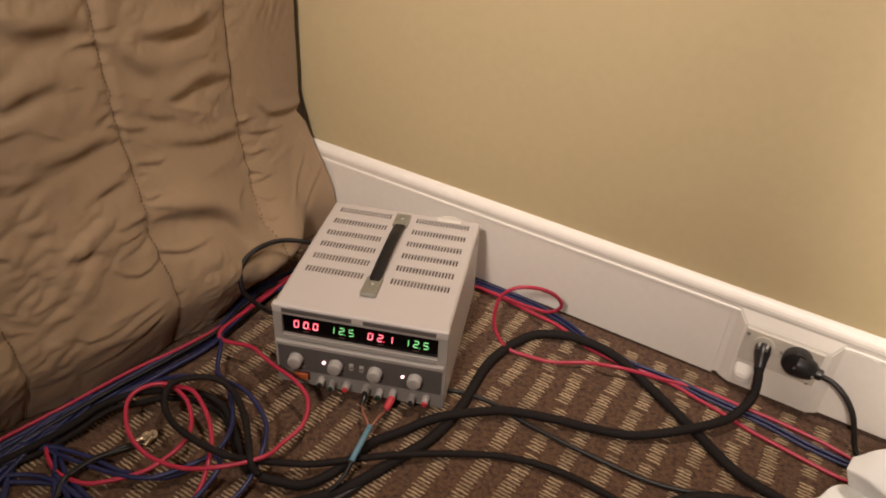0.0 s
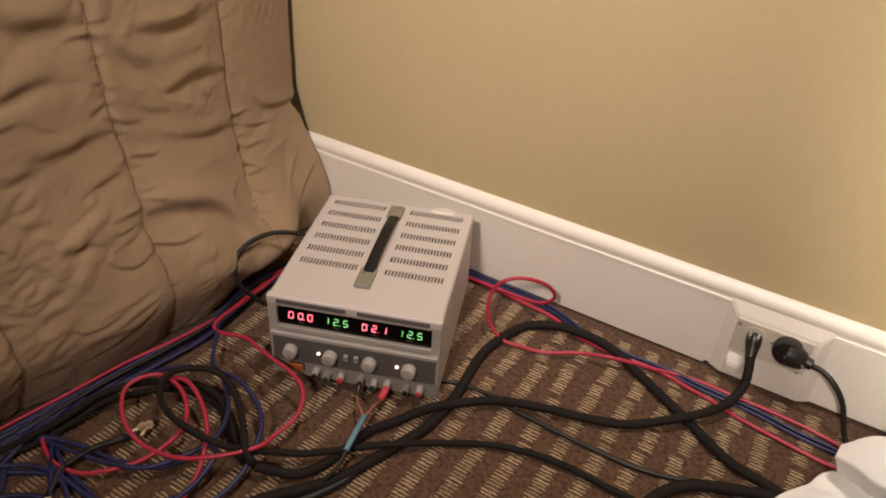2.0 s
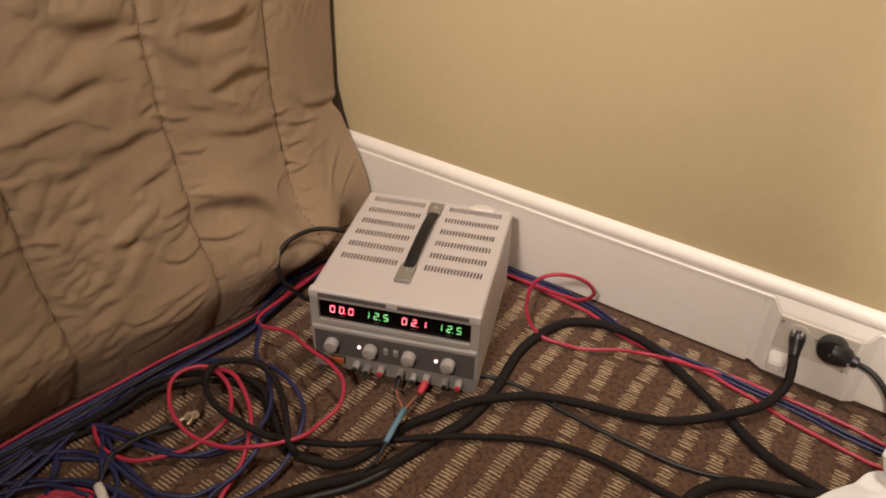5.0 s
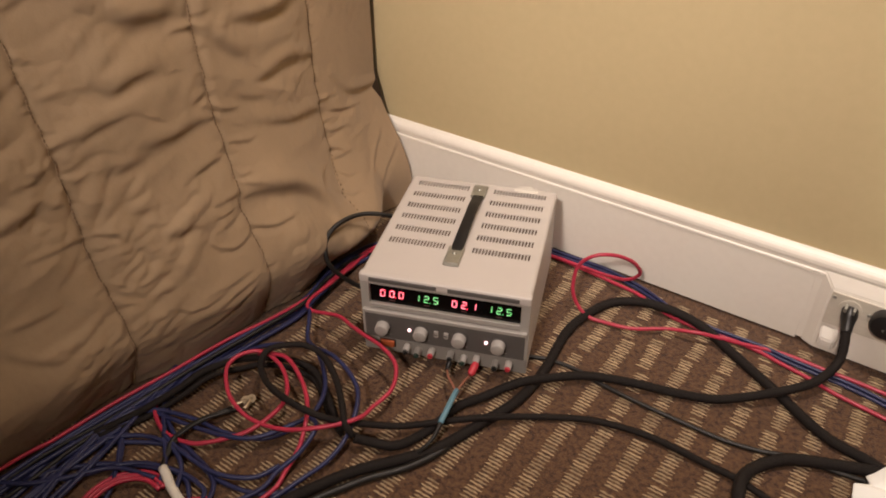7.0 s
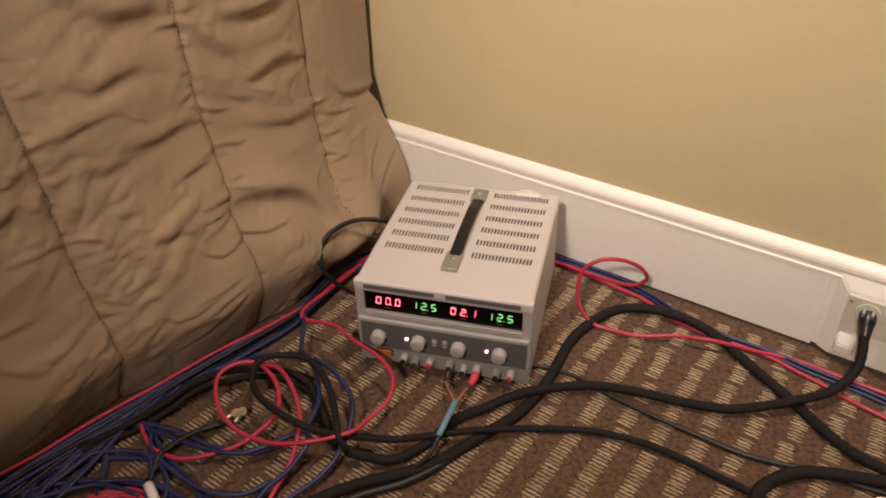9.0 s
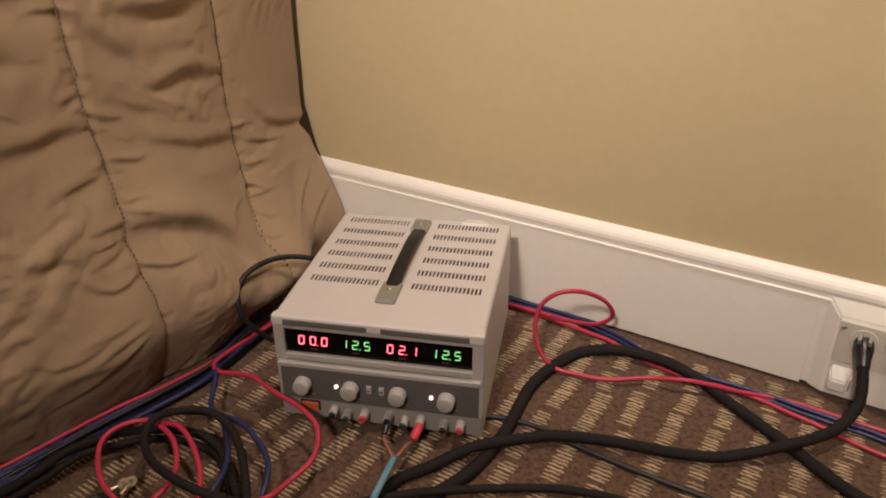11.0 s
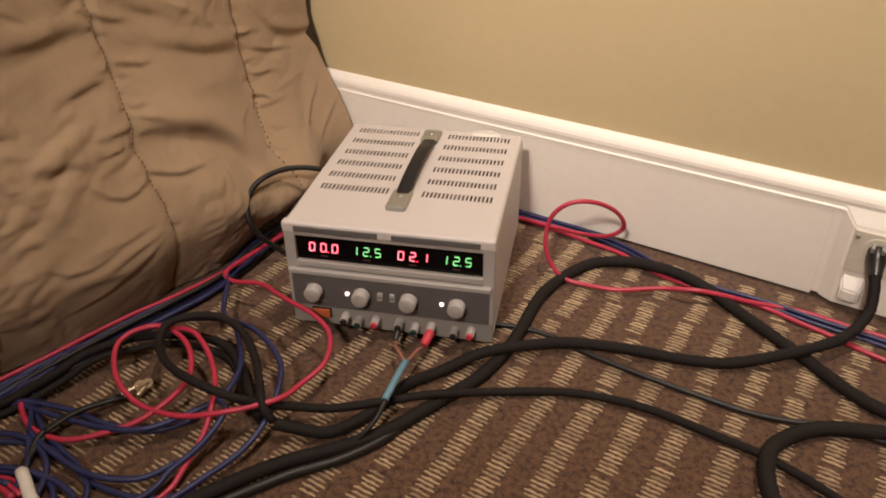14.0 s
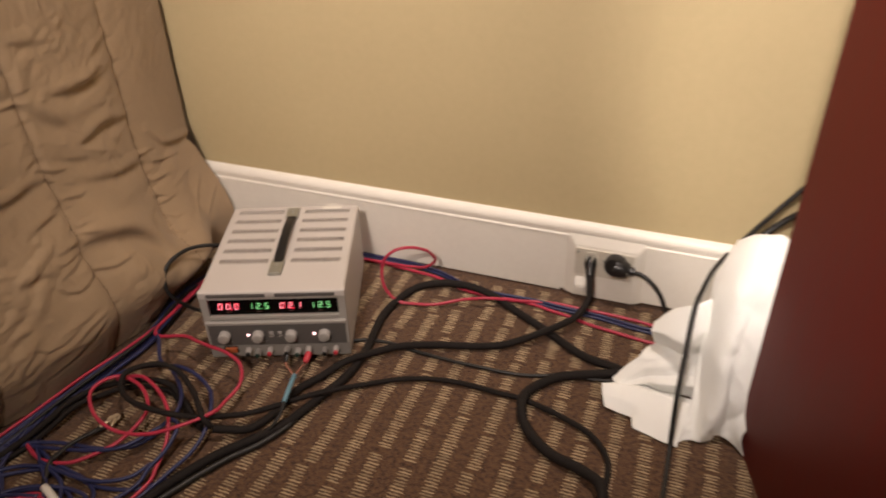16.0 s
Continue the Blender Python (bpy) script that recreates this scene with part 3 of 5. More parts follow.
FOLDS += [
    (0.8, 0.007, [(-0.145, 0.106), (-0.123, 0.124), (-0.096, 0.145), (-0.059, 0.167)]),
    (0.8, 0.007, [(-0.122, 0.077), (-0.09, 0.099), (-0.059, 0.115), (-0.026, 0.13)]),
    (2.4, 0.024, [(-0.485, 0.230), (-0.449, 0.228), (-0.415, 0.218), (-0.380, 0.203), (-0.350, 0.182), (-0.328, 0.155), (-0.315, 0.126), (-0.308, 0.090)]),
    (1.5, 0.006, [(-0.485, 0.194), (-0.456, 0.18), (-0.435, 0.173), (-0.414, 0.172), (-0.391, 0.173)]),
    (0.9, 0.006, [(-0.48, 0.263), (-0.46, 0.256), (-0.424, 0.24)]),
    (1.0, 0.004, [(-0.482, 0.124), (-0.47, 0.119), (-0.458, 0.119)]),
    (0.8, 0.005, [(-0.479, 0.271), (-0.464, 0.27), (-0.44, 0.27)]),
    (0.9, 0.016, [(-0.789, 0.384), (-0.764, 0.38), (-0.736, 0.383), (-0.717, 0.388)]),
    (1.0, 0.018, [(-0.796, 0.338), (-0.768, 0.338), (-0.745, 0.345), (-0.726, 0.354)]),
    (0.8, 0.006, [(-0.792, 0.289), (-0.77, 0.288), (-0.741, 0.286), (-0.717, 0.286)]),
]
FOLDS += [
    (0.6, 0.007, [(-0.76, 0.238), (-0.738, 0.251), (-0.723, 0.265), (-0.713, 0.278)]),
    (0.8, 0.008, [(-0.763, 0.149), (-0.741, 0.159), (-0.723, 0.168), (-0.709, 0.173)]),
    (0.7, 0.008, [(-0.843, 0.209), (-0.816, 0.208), (-0.785, 0.207), (-0.767, 0.21)]),
    (0.9, 0.012, [(-0.754, 0.487), (-0.744, 0.491), (-0.729, 0.502)]),
    (0.8, 0.01, [(-0.714, 0.579), (-0.697, 0.585), (-0.681, 0.587)]),
    (0.6, 0.008, [(-0.785, 0.109), (-0.75, 0.117), (-0.716, 0.132)]),
    (0.7, 0.01, [(-0.864, 0.193), (-0.835, 0.159), (-0.793, 0.131)]),
    (0.8, 0.006, [(-0.631, 0.052), (-0.58, 0.062), (-0.532, 0.08), (-0.487, 0.108)]),
    (0.7, 0.005, [(-0.58, 0.124), (-0.541, 0.124), (-0.499, 0.129)]),
    (0.8, 0.006, [(-0.574, 0.093), (-0.526, 0.107), (-0.482, 0.116)]),
]
FOLDS += [
    (0.7, 0.006, [(-0.251, 0.188), (-0.288, 0.183), (-0.314, 0.172)]),
    (0.9, 0.012, [(-0.361, 0.479), (-0.324, 0.479), (-0.282, 0.482)]),
    (1.0, 0.012, [(-0.479, 0.599), (-0.439, 0.582), (-0.4, 0.578)]),
    (0.9, 0.012, [(-0.428, 0.494), (-0.371, 0.485), (-0.324, 0.482), (-0.278, 0.488)]),
    (0.8, 0.01, [(-0.307, 0.517), (-0.279, 0.522), (-0.249, 0.53)]),
]
# raised creases: height, width, line
CREASES = [
    (1.0, 0.01, [(-0.481, 0.448), (-0.438, 0.413), (-0.38, 0.38), (-0.301, 0.336), (-0.24, 0.286)]),
    (0.9, 0.012, [(-0.696, 0.42), (-0.638, 0.44), (-0.579, 0.448)]),
    (0.8, 0.01, [(-0.75, 0.404), (-0.706, 0.42), (-0.669, 0.436)]),
    (0.9, 0.012, [(-0.62, 0.241), (-0.567, 0.26), (-0.502, 0.268)]),
    (0.8, 0.01, [(-0.693, 0.24), (-0.641, 0.259), (-0.597, 0.266)]),
    (0.9, 0.008, [(-0.203, 0.191), (-0.113, 0.198), (-0.046, 0.187)]),
    (0.8, 0.008, [(-0.201, 0.092), (-0.145, 0.121), (-0.094, 0.155)]),
    (0.7, 0.012, [(-0.424, 0.272), (-0.348, 0.261), (-0.247, 0.242)]),
    (0.8, 0.01, [(-0.767, 0.331), (-0.725, 0.35), (-0.694, 0.379)]),
    (0.8, 0.009, [(-0.747, 0.151), (-0.696, 0.188), (-0.638, 0.195), (-0.589, 0.179)]),
    (0.7, 0.01, [(-0.823, 0.26), (-0.768, 0.273), (-0.712, 0.304)]),
    (0.8, 0.01, [(-0.529, 0.413), (-0.502, 0.446), (-0.501, 0.477)]),
    (0.7, 0.008, [(-0.403, 0.453), (-0.323, 0.443), (-0.243, 0.426)]),
    (0.7, 0.007, [(-0.661, 0.102), (-0.588, 0.128), (-0.515, 0.142)]),
    (0.8, 0.008, [(-0.835, 0.159), (-0.775, 0.159), (-0.726, 0.153)]),
]
# stitched seams: their line along the strip at heights from the carpet up
SEAM_LINES = (
    ((-0.249, -0.248, -0.236, -0.225, -0.223, -0.228, -0.232, -0.234), (0.0, 0.134, 0.164, 0.192, 0.231, 0.279, 0.333, 0.60)),
    ((-0.469, -0.470, -0.474, -0.479, -0.475, -0.474, -0.483, -0.489), (0.0, 0.072, 0.151, 0.227, 0.268, 0.326, 0.40, 0.55)),
    ((-0.705, -0.702, -0.705, -0.711, -0.709, -0.712, -0.717, -0.720), (0.0, 0.063, 0.165, 0.255, 0.353, 0.415, 0.50, 0.57)),
    ((-0.945, -0.948, -0.955), (0.0, 0.30, 0.60)),
    ((-1.19, -1.195), (0.0, 0.60)),
    ((-1.43, -1.435), (0.0, 0.60)),
    ((-1.68, -1.685), (0.0, 0.60)),
)


def stroke(Y, Z, fold):
    """The signed distance (positive above) of each point from a line, and how far the line has faded out there."""
    near, side, where = np.full_like(Y, 9.0), np.zeros_like(Y), np.zeros_like(Y)
    total = sum(math.dist(p, q) for p, q in zip(fold, fold[1:]))
    done = 0.0
    for (a, b), (c, d) in zip(fold, fold[1:]):
        ux, uz = c - a, d - b
        size = math.hypot(ux, uz)
        t = np.clip(((Y - a) * ux + (Z - b) * uz) / size ** 2, 0, 1)
        dy, dz = Y - a - t * ux, Z - b - t * uz
        dist = np.hypot(dy, dz)
        closer = dist < near
        near = np.where(closer, dist, near)
        side = np.where(closer, math.copysign(1, ux) * (dz * ux - dy * uz) / size, side)
        where = np.where(closer, (done + t * size) / total, where)
        done += size
    return np.where(side >= 0, near, -near), np.sin(math.pi * np.clip(where, 0.04, 0.96)) ** 0.7


def quilt_grid():
    ys = np.concatenate([np.arange(-0.024, -0.94, -0.0027), np.arange(-0.94, -1.92, -0.010)])
    zs = np.concatenate([np.arange(0.0, 0.62, 0.0027), np.arange(0.62, 1.09, 0.012)])
    Y, Z = np.meshgrid(ys, zs, indexing="ij")
    rest = np.interp(-Y, [0.02, 0.10, 0.21, 0.47, 0.70, 0.95, 1.9], [-0.432, -0.416, -0.394, -0.350, -0.374, -0.402, -0.43])
    foot = np.interp(-Y, [0.02, 0.12, 0.22, 0.3, 0.4, 0.5, 0.6, 0.7, 0.85, 1.9], [-0.346, -0.364, -0.350, -0.318, -0.302, -0.309, -0.330, -0.348, -0.376, -0.425])
    top = np.interp(-Y, [0.0, 0.24, 0.40], [0.27, 0.27, 0.37])
    blend = np.clip((top - Z) / np.interp(-Y, [0.0, 0.24, 0.40], [0.22, 0.22, 0.30]), 0, 1)
    blend = blend * blend * (3 - 2 * blend)
    X = rest * (1 - blend) + foot * blend
    # a lump of the hem pushed out towards the power supply
    lump = np.exp(-((Y + 0.230) / 0.085) ** 2 - ((Z - 0.072) / 0.044) ** 2)
    X += 0.062 * lump
    # the hem rolls under near the floor
    X += 0.010 * np.clip((-Y - 0.05) / 0.15, 0, 1) * np.exp(-((Z - 0.11) / 0.06) ** 2) - 0.034 * np.clip((-Y - 0.03) / 0.18, 0, 1) * np.clip((0.11 - Z) / 0.11, 0, 1) ** 1.6 * (1 - 0.7 * lump)
    # padding between the stitched seams
    away, bay = np.full_like(Y, 9.0), np.zeros(Y.shape, int)
    for line, heights in SEAM_LINES:
        off = Y - np.interp(Z, heights, line) - 0.0008 * np.sin(Z * 130.0)
        away = np.minimum(away, np.abs(off))
        bay += off < 0
    edge = np.clip((-Y - 0.02) / 0.16, 0, 1)
    X += edge * (0.004 + 0.013 * np.clip(away / 0.10, 0, 1) ** 0.7)
    X -= 0.0017 * np.exp(-(away / 0.0040) ** 2)
    # drawn folds: a rounded ridge hangs over each crease
    calm = np.ones_like(Y)
    for strength, wide, fold in FOLDS:
        s, taper = stroke(Y, Z, [(p.x, p.y) for p in glide([(y, z, 0.0) for y, z in fold], 0.008)] if wide > 0.009 else fold)
        calm *= 1 - 0.9 * taper * np.clip(strength * wide / 0.05, 0, 1) * np.exp(-((s - 0.5 * wide) / (2.2 * wide)) ** 2)
        strength = strength * float(np.interp(-fold[0][0], [0.0, 0.26, 0.30], [1.25, 1.25, 0.92]))
        ridge = 0.8 * np.exp(-((s - 1.1 * wide) / (0.9 * wide)) ** 2)
        valley = np.exp(-(s / np.where(s > 0, 0.55 * wide, 0.8 * wide + 0.003)) ** 2)
        X += (0.0010 + 0.215 * wide) * strength * taper * (ridge - valley)
    for strength, wide, fold in CREASES:
        s, taper = stroke(Y, Z, fold)
        X += 0.30 * wide * strength * taper * np.exp(-np.abs(s / wide) ** 1.5)
    # creases that run across the strips, and soft unevenness
    flat = np.stack([Y.ravel(), Z.ravel()], 1)
    rough = np.empty(len(flat))
    for i, (y, z) in enumerate(flat):
        bend = 0.35 * noise.noise(Vector((y * 6, z * 6, 9.0)))
        one = noise.noise(Vector((y * 10 + z * 8 + bend, z * 23 - y * 17 + bend, 3.0)))
        two = noise.noise(Vector((y * 17 - z * 12, z * 20 + y * 12 + 2 * bend, 6.0)))
        tri = noise.noise(Vector((y * 40 + z * 30 + 3 * bend, z * 44 - y * 34, 11.0)))
        busy = 0.2 + 1.0 * min(1.0, max(0.0, 0.45 + 1.4 * noise.noise(Vector((y * 6.5, z * 6.5, 33.0)))))
        rough[i] = busy * (0.0058 * abs(one) + 0.0026 * abs(two) + 0.0032 * abs(tri)) - 0.0018 \
            + 0.006 * noise.noise(Vector((y * 6, z * 6.5, 8.0))) + 0.0003 * noise.noise(Vector((y * 90, z * 100, 2.0)))
    X += rough.reshape(Y.shape) * (0.35 + 0.65 * np.clip(away / 0.04, 0, 1)) * (0.3 + 0.7 * edge) * calm * np.interp(-Y, [0.20, 0.45, 0.55, 1.0], [0.8, 0.9, 1.35, 1.35])
    # small puckers that the stitching draws in on both sides of each seam
    rng = random.Random(31)
    for line, heights in SEAM_LINES[:4]:
        for sign in (-1, 1):
            z = 0.03
            while z < 0.66:
                z += rng.choice((0.009, 0.014, 0.020, 0.028, 0.045))
                run, turn = rng.choice((0.010, 0.014, 0.020, 0.030)), radians(rng.uniform(-45, 25))
                deep = rng.uniform(0.0014, 0.0032) * (0.75 + run * 7)
                curl = rng.uniform(-5, 5)
                ay, az = (Y - float(np.interp(z, heights, line))) * sign, Z - z
                along = ay * math.cos(turn) + az * math.sin(turn)
                across = -ay * math.sin(turn) + az * math.cos(turn) + curl * along ** 2
                fade = np.clip(1 - along / run, 0, 1) ** 0.8 * np.clip((ay + 0.0005) / 0.004, 0, 1)
                X += deep * fade * (0.5 * np.exp(-((across - 0.007) / 0.006) ** 2) - np.exp(-np.abs(across) / 0.0032))
    return np.stack([X, Y, Z + 0.004], -1), bay


def sheet_mesh(grid, keep, thick=0.012):
    """A padded sheet from the kept cells of a grid of points, with a back and closed edges."""
    ni, nk = grid.shape[:2]
    cells = [(i, k) for i in range(ni - 1) for k in range(nk - 1) if keep[i, k]]
    index, verts, faces = {}, [], []

    def at(i, k, back):
        if (i, k, back) not in index:
            index[i, k, back] = len(verts)
            x, y, z = grid[i, k]
            verts.append((float(x) - thick * (back == 1), float(y), float(z)))
        return index[i, k, back]

    count = {}
    for i, k in cells:
        ring = [(i, k), (i + 1, k), (i + 1, k + 1), (i, k + 1)]
        faces.append([at(*q, 0) for q in ring])
        for a, b in zip(ring, ring[1:] + ring[:1]):
            key = (min(a, b), max(a, b))
            count[key] = None if key in count else (a, b)
    for pair in count.values():
        if pair:
            a, b = pair
            faces.append([at(*b, 2), at(*a, 2), at(*a, 1), at(*b, 1)])
    mesh = bpy.data.meshes.new("sheet")
    mesh.from_pydata(verts, [], faces)
    mesh.polygons.foreach_set("use_smooth", [True] * len(faces))
    mesh.update()
    return mesh


quilt = thing("quilt", label="tan padded quilt with stitched seams hanging in folds to the carpet", category="quilt")
cloth_grid, bay = quilt_grid()
for number in range(bay.min(), bay.max() + 1):
    keep = bay[:-1, :-1] == number
    if keep.any():
        part("padded_strip", sheet_mesh(cloth_grid, keep), QUILT, quilt)
# each seam's running stitches, short bars of thread lying in the groove
for line, heights in SEAM_LINES[:4]:
    bm, z = bmesh.new(), 0.012
    while z < 0.615:
        y = float(np.interp(z, heights, line) + 0.0008 * math.sin(z * 130.0))
        i, k = int(np.argmin(np.abs(cloth_grid[:, 0, 1] - y))), int(np.argmin(np.abs(cloth_grid[0, :, 2] - z)))
        bar = box(-0.0008, 0.0009, -0.0006, 0.0006, -0.0021, 0.0021)
        bmesh.ops.translate(bar, vec=(max(cloth_grid[i, k, 0], cloth_grid[i - 1, k, 0], cloth_grid[i, k - 1, 0]), y, z), verts=bar.verts)
        corner = [bm.verts.new(v.co) for v in bar.verts]
        bar.verts.index_update()
        for face in bar.faces:
            bm.faces.new([corner[v.index] for v in face.verts])
        bar.free()
        z += 0.0062
    part("seam_stitches", bm, THREAD, quilt, "brown running stitches")

# ---- cabinet and cloth ----
cabinet = thing("cabinet", pose(0.801, -0.318, 0, 0, 0, 17.5), "dark reddish-brown mahogany cabinet standing on the carpet", "cabinet")
for x in (0.0, 0.342):
    part("side_panel", box(x, x + 0.018, -0.62, 0.0, 0.0, 0.782, 0.0015), MAHOGANY, cabinet)
part("back_panel", box(0.018, 0.342, -0.012, -0.004, 0.02, 0.782), MAHOGANY, cabinet)
part("top_panel", box(-0.002, 0.362, -0.628, 0.002, 0.782, 0.80, 0.002), MAHOGANY, cabinet)
part("bottom_panel", box(0.018, 0.342, -0.60, -0.012, 0.05, 0.068), MAHOGANY, cabinet)
part("plinth", box(0.018, 0.342, -0.59, -0.575, 0.0, 0.05), MAHOGANY, cabinet)
part("door", box(0.002, 0.358, -0.638, -0.62, 0.055, 0.778, 0.0015), MAHOGANY, cabinet)


def drape(rows, fine=10, wave=0.003, seed=0.0, pleat=0.0, crumple=2.0, crisp=0):
    """A grid of points through rows of control points with small creases; crisp cloth bends sharply along the rows."""
    wide = [glide_even(r, (len(r) - 1) * fine + 1, crisp > 1) for r in rows]
    deep = [glide_even([w[k] for w in wide], (len(rows) - 1) * fine + 1, crisp > 0) for k in range(len(wide[0]))]
    for _ in range(3 if crisp else 0):
        deep = [[q if j in (0, len(deep) - 1) or i in (0, len(line) - 1) else (2 * q + line[i - 1] + line[i + 1] + deep[j - 1][i] + deep[j + 1][i]) / 6 for i, q in enumerate(line)] for j, line in enumerate(deep)]
    out = []
    for j, line in enumerate(deep):
        fold = [Vector((-0.25, -0.85, 0.1)) * pleat * min(1, 2 * i / len(line)) * math.sin(17.0 * j / len(deep) + 2.2 * i / len(line)) for i in range(len(line))]
        out.append([fold[i] + p + Vector((noise.noise(p * 24 + Vector((seed, 0, 0))), noise.noise(p * 24 + Vector((0, seed, 7))), 0.6 * noise.noise(p * 30 + Vector((3, 0, seed))))) * wave
                    + Vector((0.3, -0.6, 0.3)) * wave * (0.3 * noise.noise(Vector((p.x * 90, p.y * 90, p.z * 25 + seed))) - crumple * (abs(noise.noise(Vector((p.x * 26 + p.z * 12, p.y * 30, p.z * 18 + seed)))) + 0.55 * abs(noise.noise(Vector((p.x * 55 - p.z * 30, p.y * 60, p.z * 40 + seed))))) + 0.42 * crumple) for i, p in enumerate(line)])
    return out


def glide_even(points, n, straight=False):
    p = [Vector(q) for q in points]
    p = [2 * p[0] - p[1], *p, 2 * p[-1] - p[-2]]
    out = []
    for j in range(n):
        u = j / (n - 1) * (len(p) - 3)
        i = min(int(u), len(p) - 4)
        t = u - i
        a, b, c, d = p[i:i + 4]
        if straight:
            out.append(b.lerp(c, t))
            continue
        out.append(0.5 * ((2 * b) + (c - a) * t + (2 * a - 5 * b + 4 * c - d) * t * t + (3 * b - a - 3 * c + d) * t ** 3))
    return out


def grids_mesh(grids):
    verts, faces = [], []
    for g in grids:
        first, n = len(verts), len(g[0])
        for line in g:
            verts += [(p.x, p.y, max(p.z, 0.0015)) for p in line]
        for i in range(len(g) - 1):
            for k in range(n - 1):
                a = first + i * n + k
                faces.append((a, a + n, a + n + 1, a + 1))
    mesh = bpy.data.meshes.new("cloth")
    mesh.from_pydata(verts, [], faces)
    mesh.polygons.foreach_set("use_smooth", [True] * len(faces))
    return mesh


TALL = [[(0.752, -0.10, 0.225), (0.775, -0.10, 0.235), (0.792, -0.11, 0.236), (0.810, -0.125, 0.234), (0.835, -0.14, 0.22)],
        [(0.748, -0.165, 0.276), (0.768, -0.192, 0.308), (0.790, -0.205, 0.322), (0.812, -0.215, 0.325), (0.845, -0.235, 0.30)],
        [(0.726, -0.185, 0.216), (0.736, -0.226, 0.240), (0.770, -0.262, 0.258), (0.795, -0.266, 0.255), (0.842, -0.285, 0.22)],
        [(0.724, -0.215, 0.158), (0.731, -0.252, 0.168), (0.764, -0.300, 0.172), (0.785, -0.300, 0.150), (0.838, -0.312, 0.12)],
        [(0.724, -0.262, 0.090), (0.732, -0.284, 0.088), (0.764, -0.330, 0.088), (0.780, -0.318, 0.070), (0.822, -0.334, 0.07)],
        [(0.722, -0.310, 0.038), (0.738, -0.322, 0.038), (0.764, -0.346, 0.044), (0.776, -0.320, 0.036), (0.806, -0.352, 0.034)],
        [(0.714, -0.360, 0.003), (0.738, -0.351, 0.004), (0.757, -0.346, 0.005), (0.773, -0.332, 0.012), (0.812, -0.358, 0.003)]]
PILLOW = [[(0.668, -0.130, 0.003), (0.690, -0.110, 0.003), (0.720, -0.100, 0.003), (0.765, -0.08, 0.003)],
          [(0.655, -0.170, 0.075), (0.682, -0.160, 0.090), (0.712, -0.155, 0.110), (0.765, -0.15, 0.140)],
          [(0.643, -0.210, 0.120), (0.672, -0.216, 0.161), (0.704, -0.236, 0.192), (0.740, -0.212, 0.205)],
          [(0.640, -0.228, 0.115), (0.664, -0.248, 0.127), (0.696, -0.266, 0.133), (0.735, -0.240, 0.150)],
          [(0.648, -0.231, 0.094), (0.672, -0.233, 0.090), (0.700, -0.242, 0.088), (0.740, -0.225, 0.095)],
          [(0.665, -0.195, 0.075), (0.690, -0.200, 0.070), (0.715, -0.205, 0.070), (0.755, -0.210, 0.070)]]
RIDGE = [[(0.592, -0.244, 0.003), (0.628, -0.212, 0.010), (0.660, -0.180, 0.020), (0.730, -0.180, 0.045)],
         [(0.587, -0.257, 0.013), (0.621, -0.236, 0.051), (0.652, -0.216, 0.080), (0.730, -0.222, 0.098)],
         [(0.594, -0.269, 0.014), (0.629, -0.258, 0.040), (0.660, -0.255, 0.060), (0.728, -0.250, 0.080)],
         [(0.597, -0.272, 0.012), (0.640, -0.258, 0.032), (0.664, -0.262, 0.045), (0.726, -0.262, 0.066)],
         [(0.600, -0.276, 0.012), (0.644, -0.272, 0.032), (0.670, -0.284, 0.048), (0.724, -0.282, 0.058)],
         [(0.602, -0.268, 0.008), (0.642, -0.260, 0.018), (0.668, -0.272, 0.026), (0.724, -0.275, 0.028)]]
FLAP = [[(0.600, -0.262, 0.010), (0.622, -0.262, 0.012), (0.643, -0.260, 0.016), (0.668, -0.272, 0.022), (0.696, -0.278, 0.026), (0.724, -0.284, 0.028)],
        [(0.574, -0.294, 0.030), (0.606, -0.284, 0.027), (0.638, -0.288, 0.031), (0.656, -0.293, 0.034), (0.696, -0.304, 0.039), (0.722, -0.308, 0.038)],
        [(0.578, -0.308, 0.021), (0.608, -0.310, 0.020), (0.637, -0.318, 0.021), (0.650, -0.324, 0.021), (0.692, -0.340, 0.022), (0.717, -0.342, 0.020)],
        [(0.586, -0.325, 0.008), (0.610, -0.330, 0.006), (0.634, -0.334, 0.006), (0.639, -0.354, 0.002), (0.690, -0.369, 0.002), (0.712, -0.373, 0.002)]]
cloth = tagged(part("cloth", grids_mesh([drape(TALL, 16, 0.0034, 1.0, 0.0042, 2.4), drape(PILLOW, 20, 0.0016, 4.0, 0.0, 2.0, 1), drape(RIDGE, 22, 0.0024, 8.0, 0.0, 3.0, 1), drape(FLAP, 14, 0.0010, 12.0, 0.0, 1.6, 2)]), LINEN),
               "crumpled white cotton cloth heaped beside the cabinet", "cloth")
skin = cloth.modifiers.new("thickness", "SOLIDIFY")
skin.thickness, skin.offset = 0.0016, -1.0

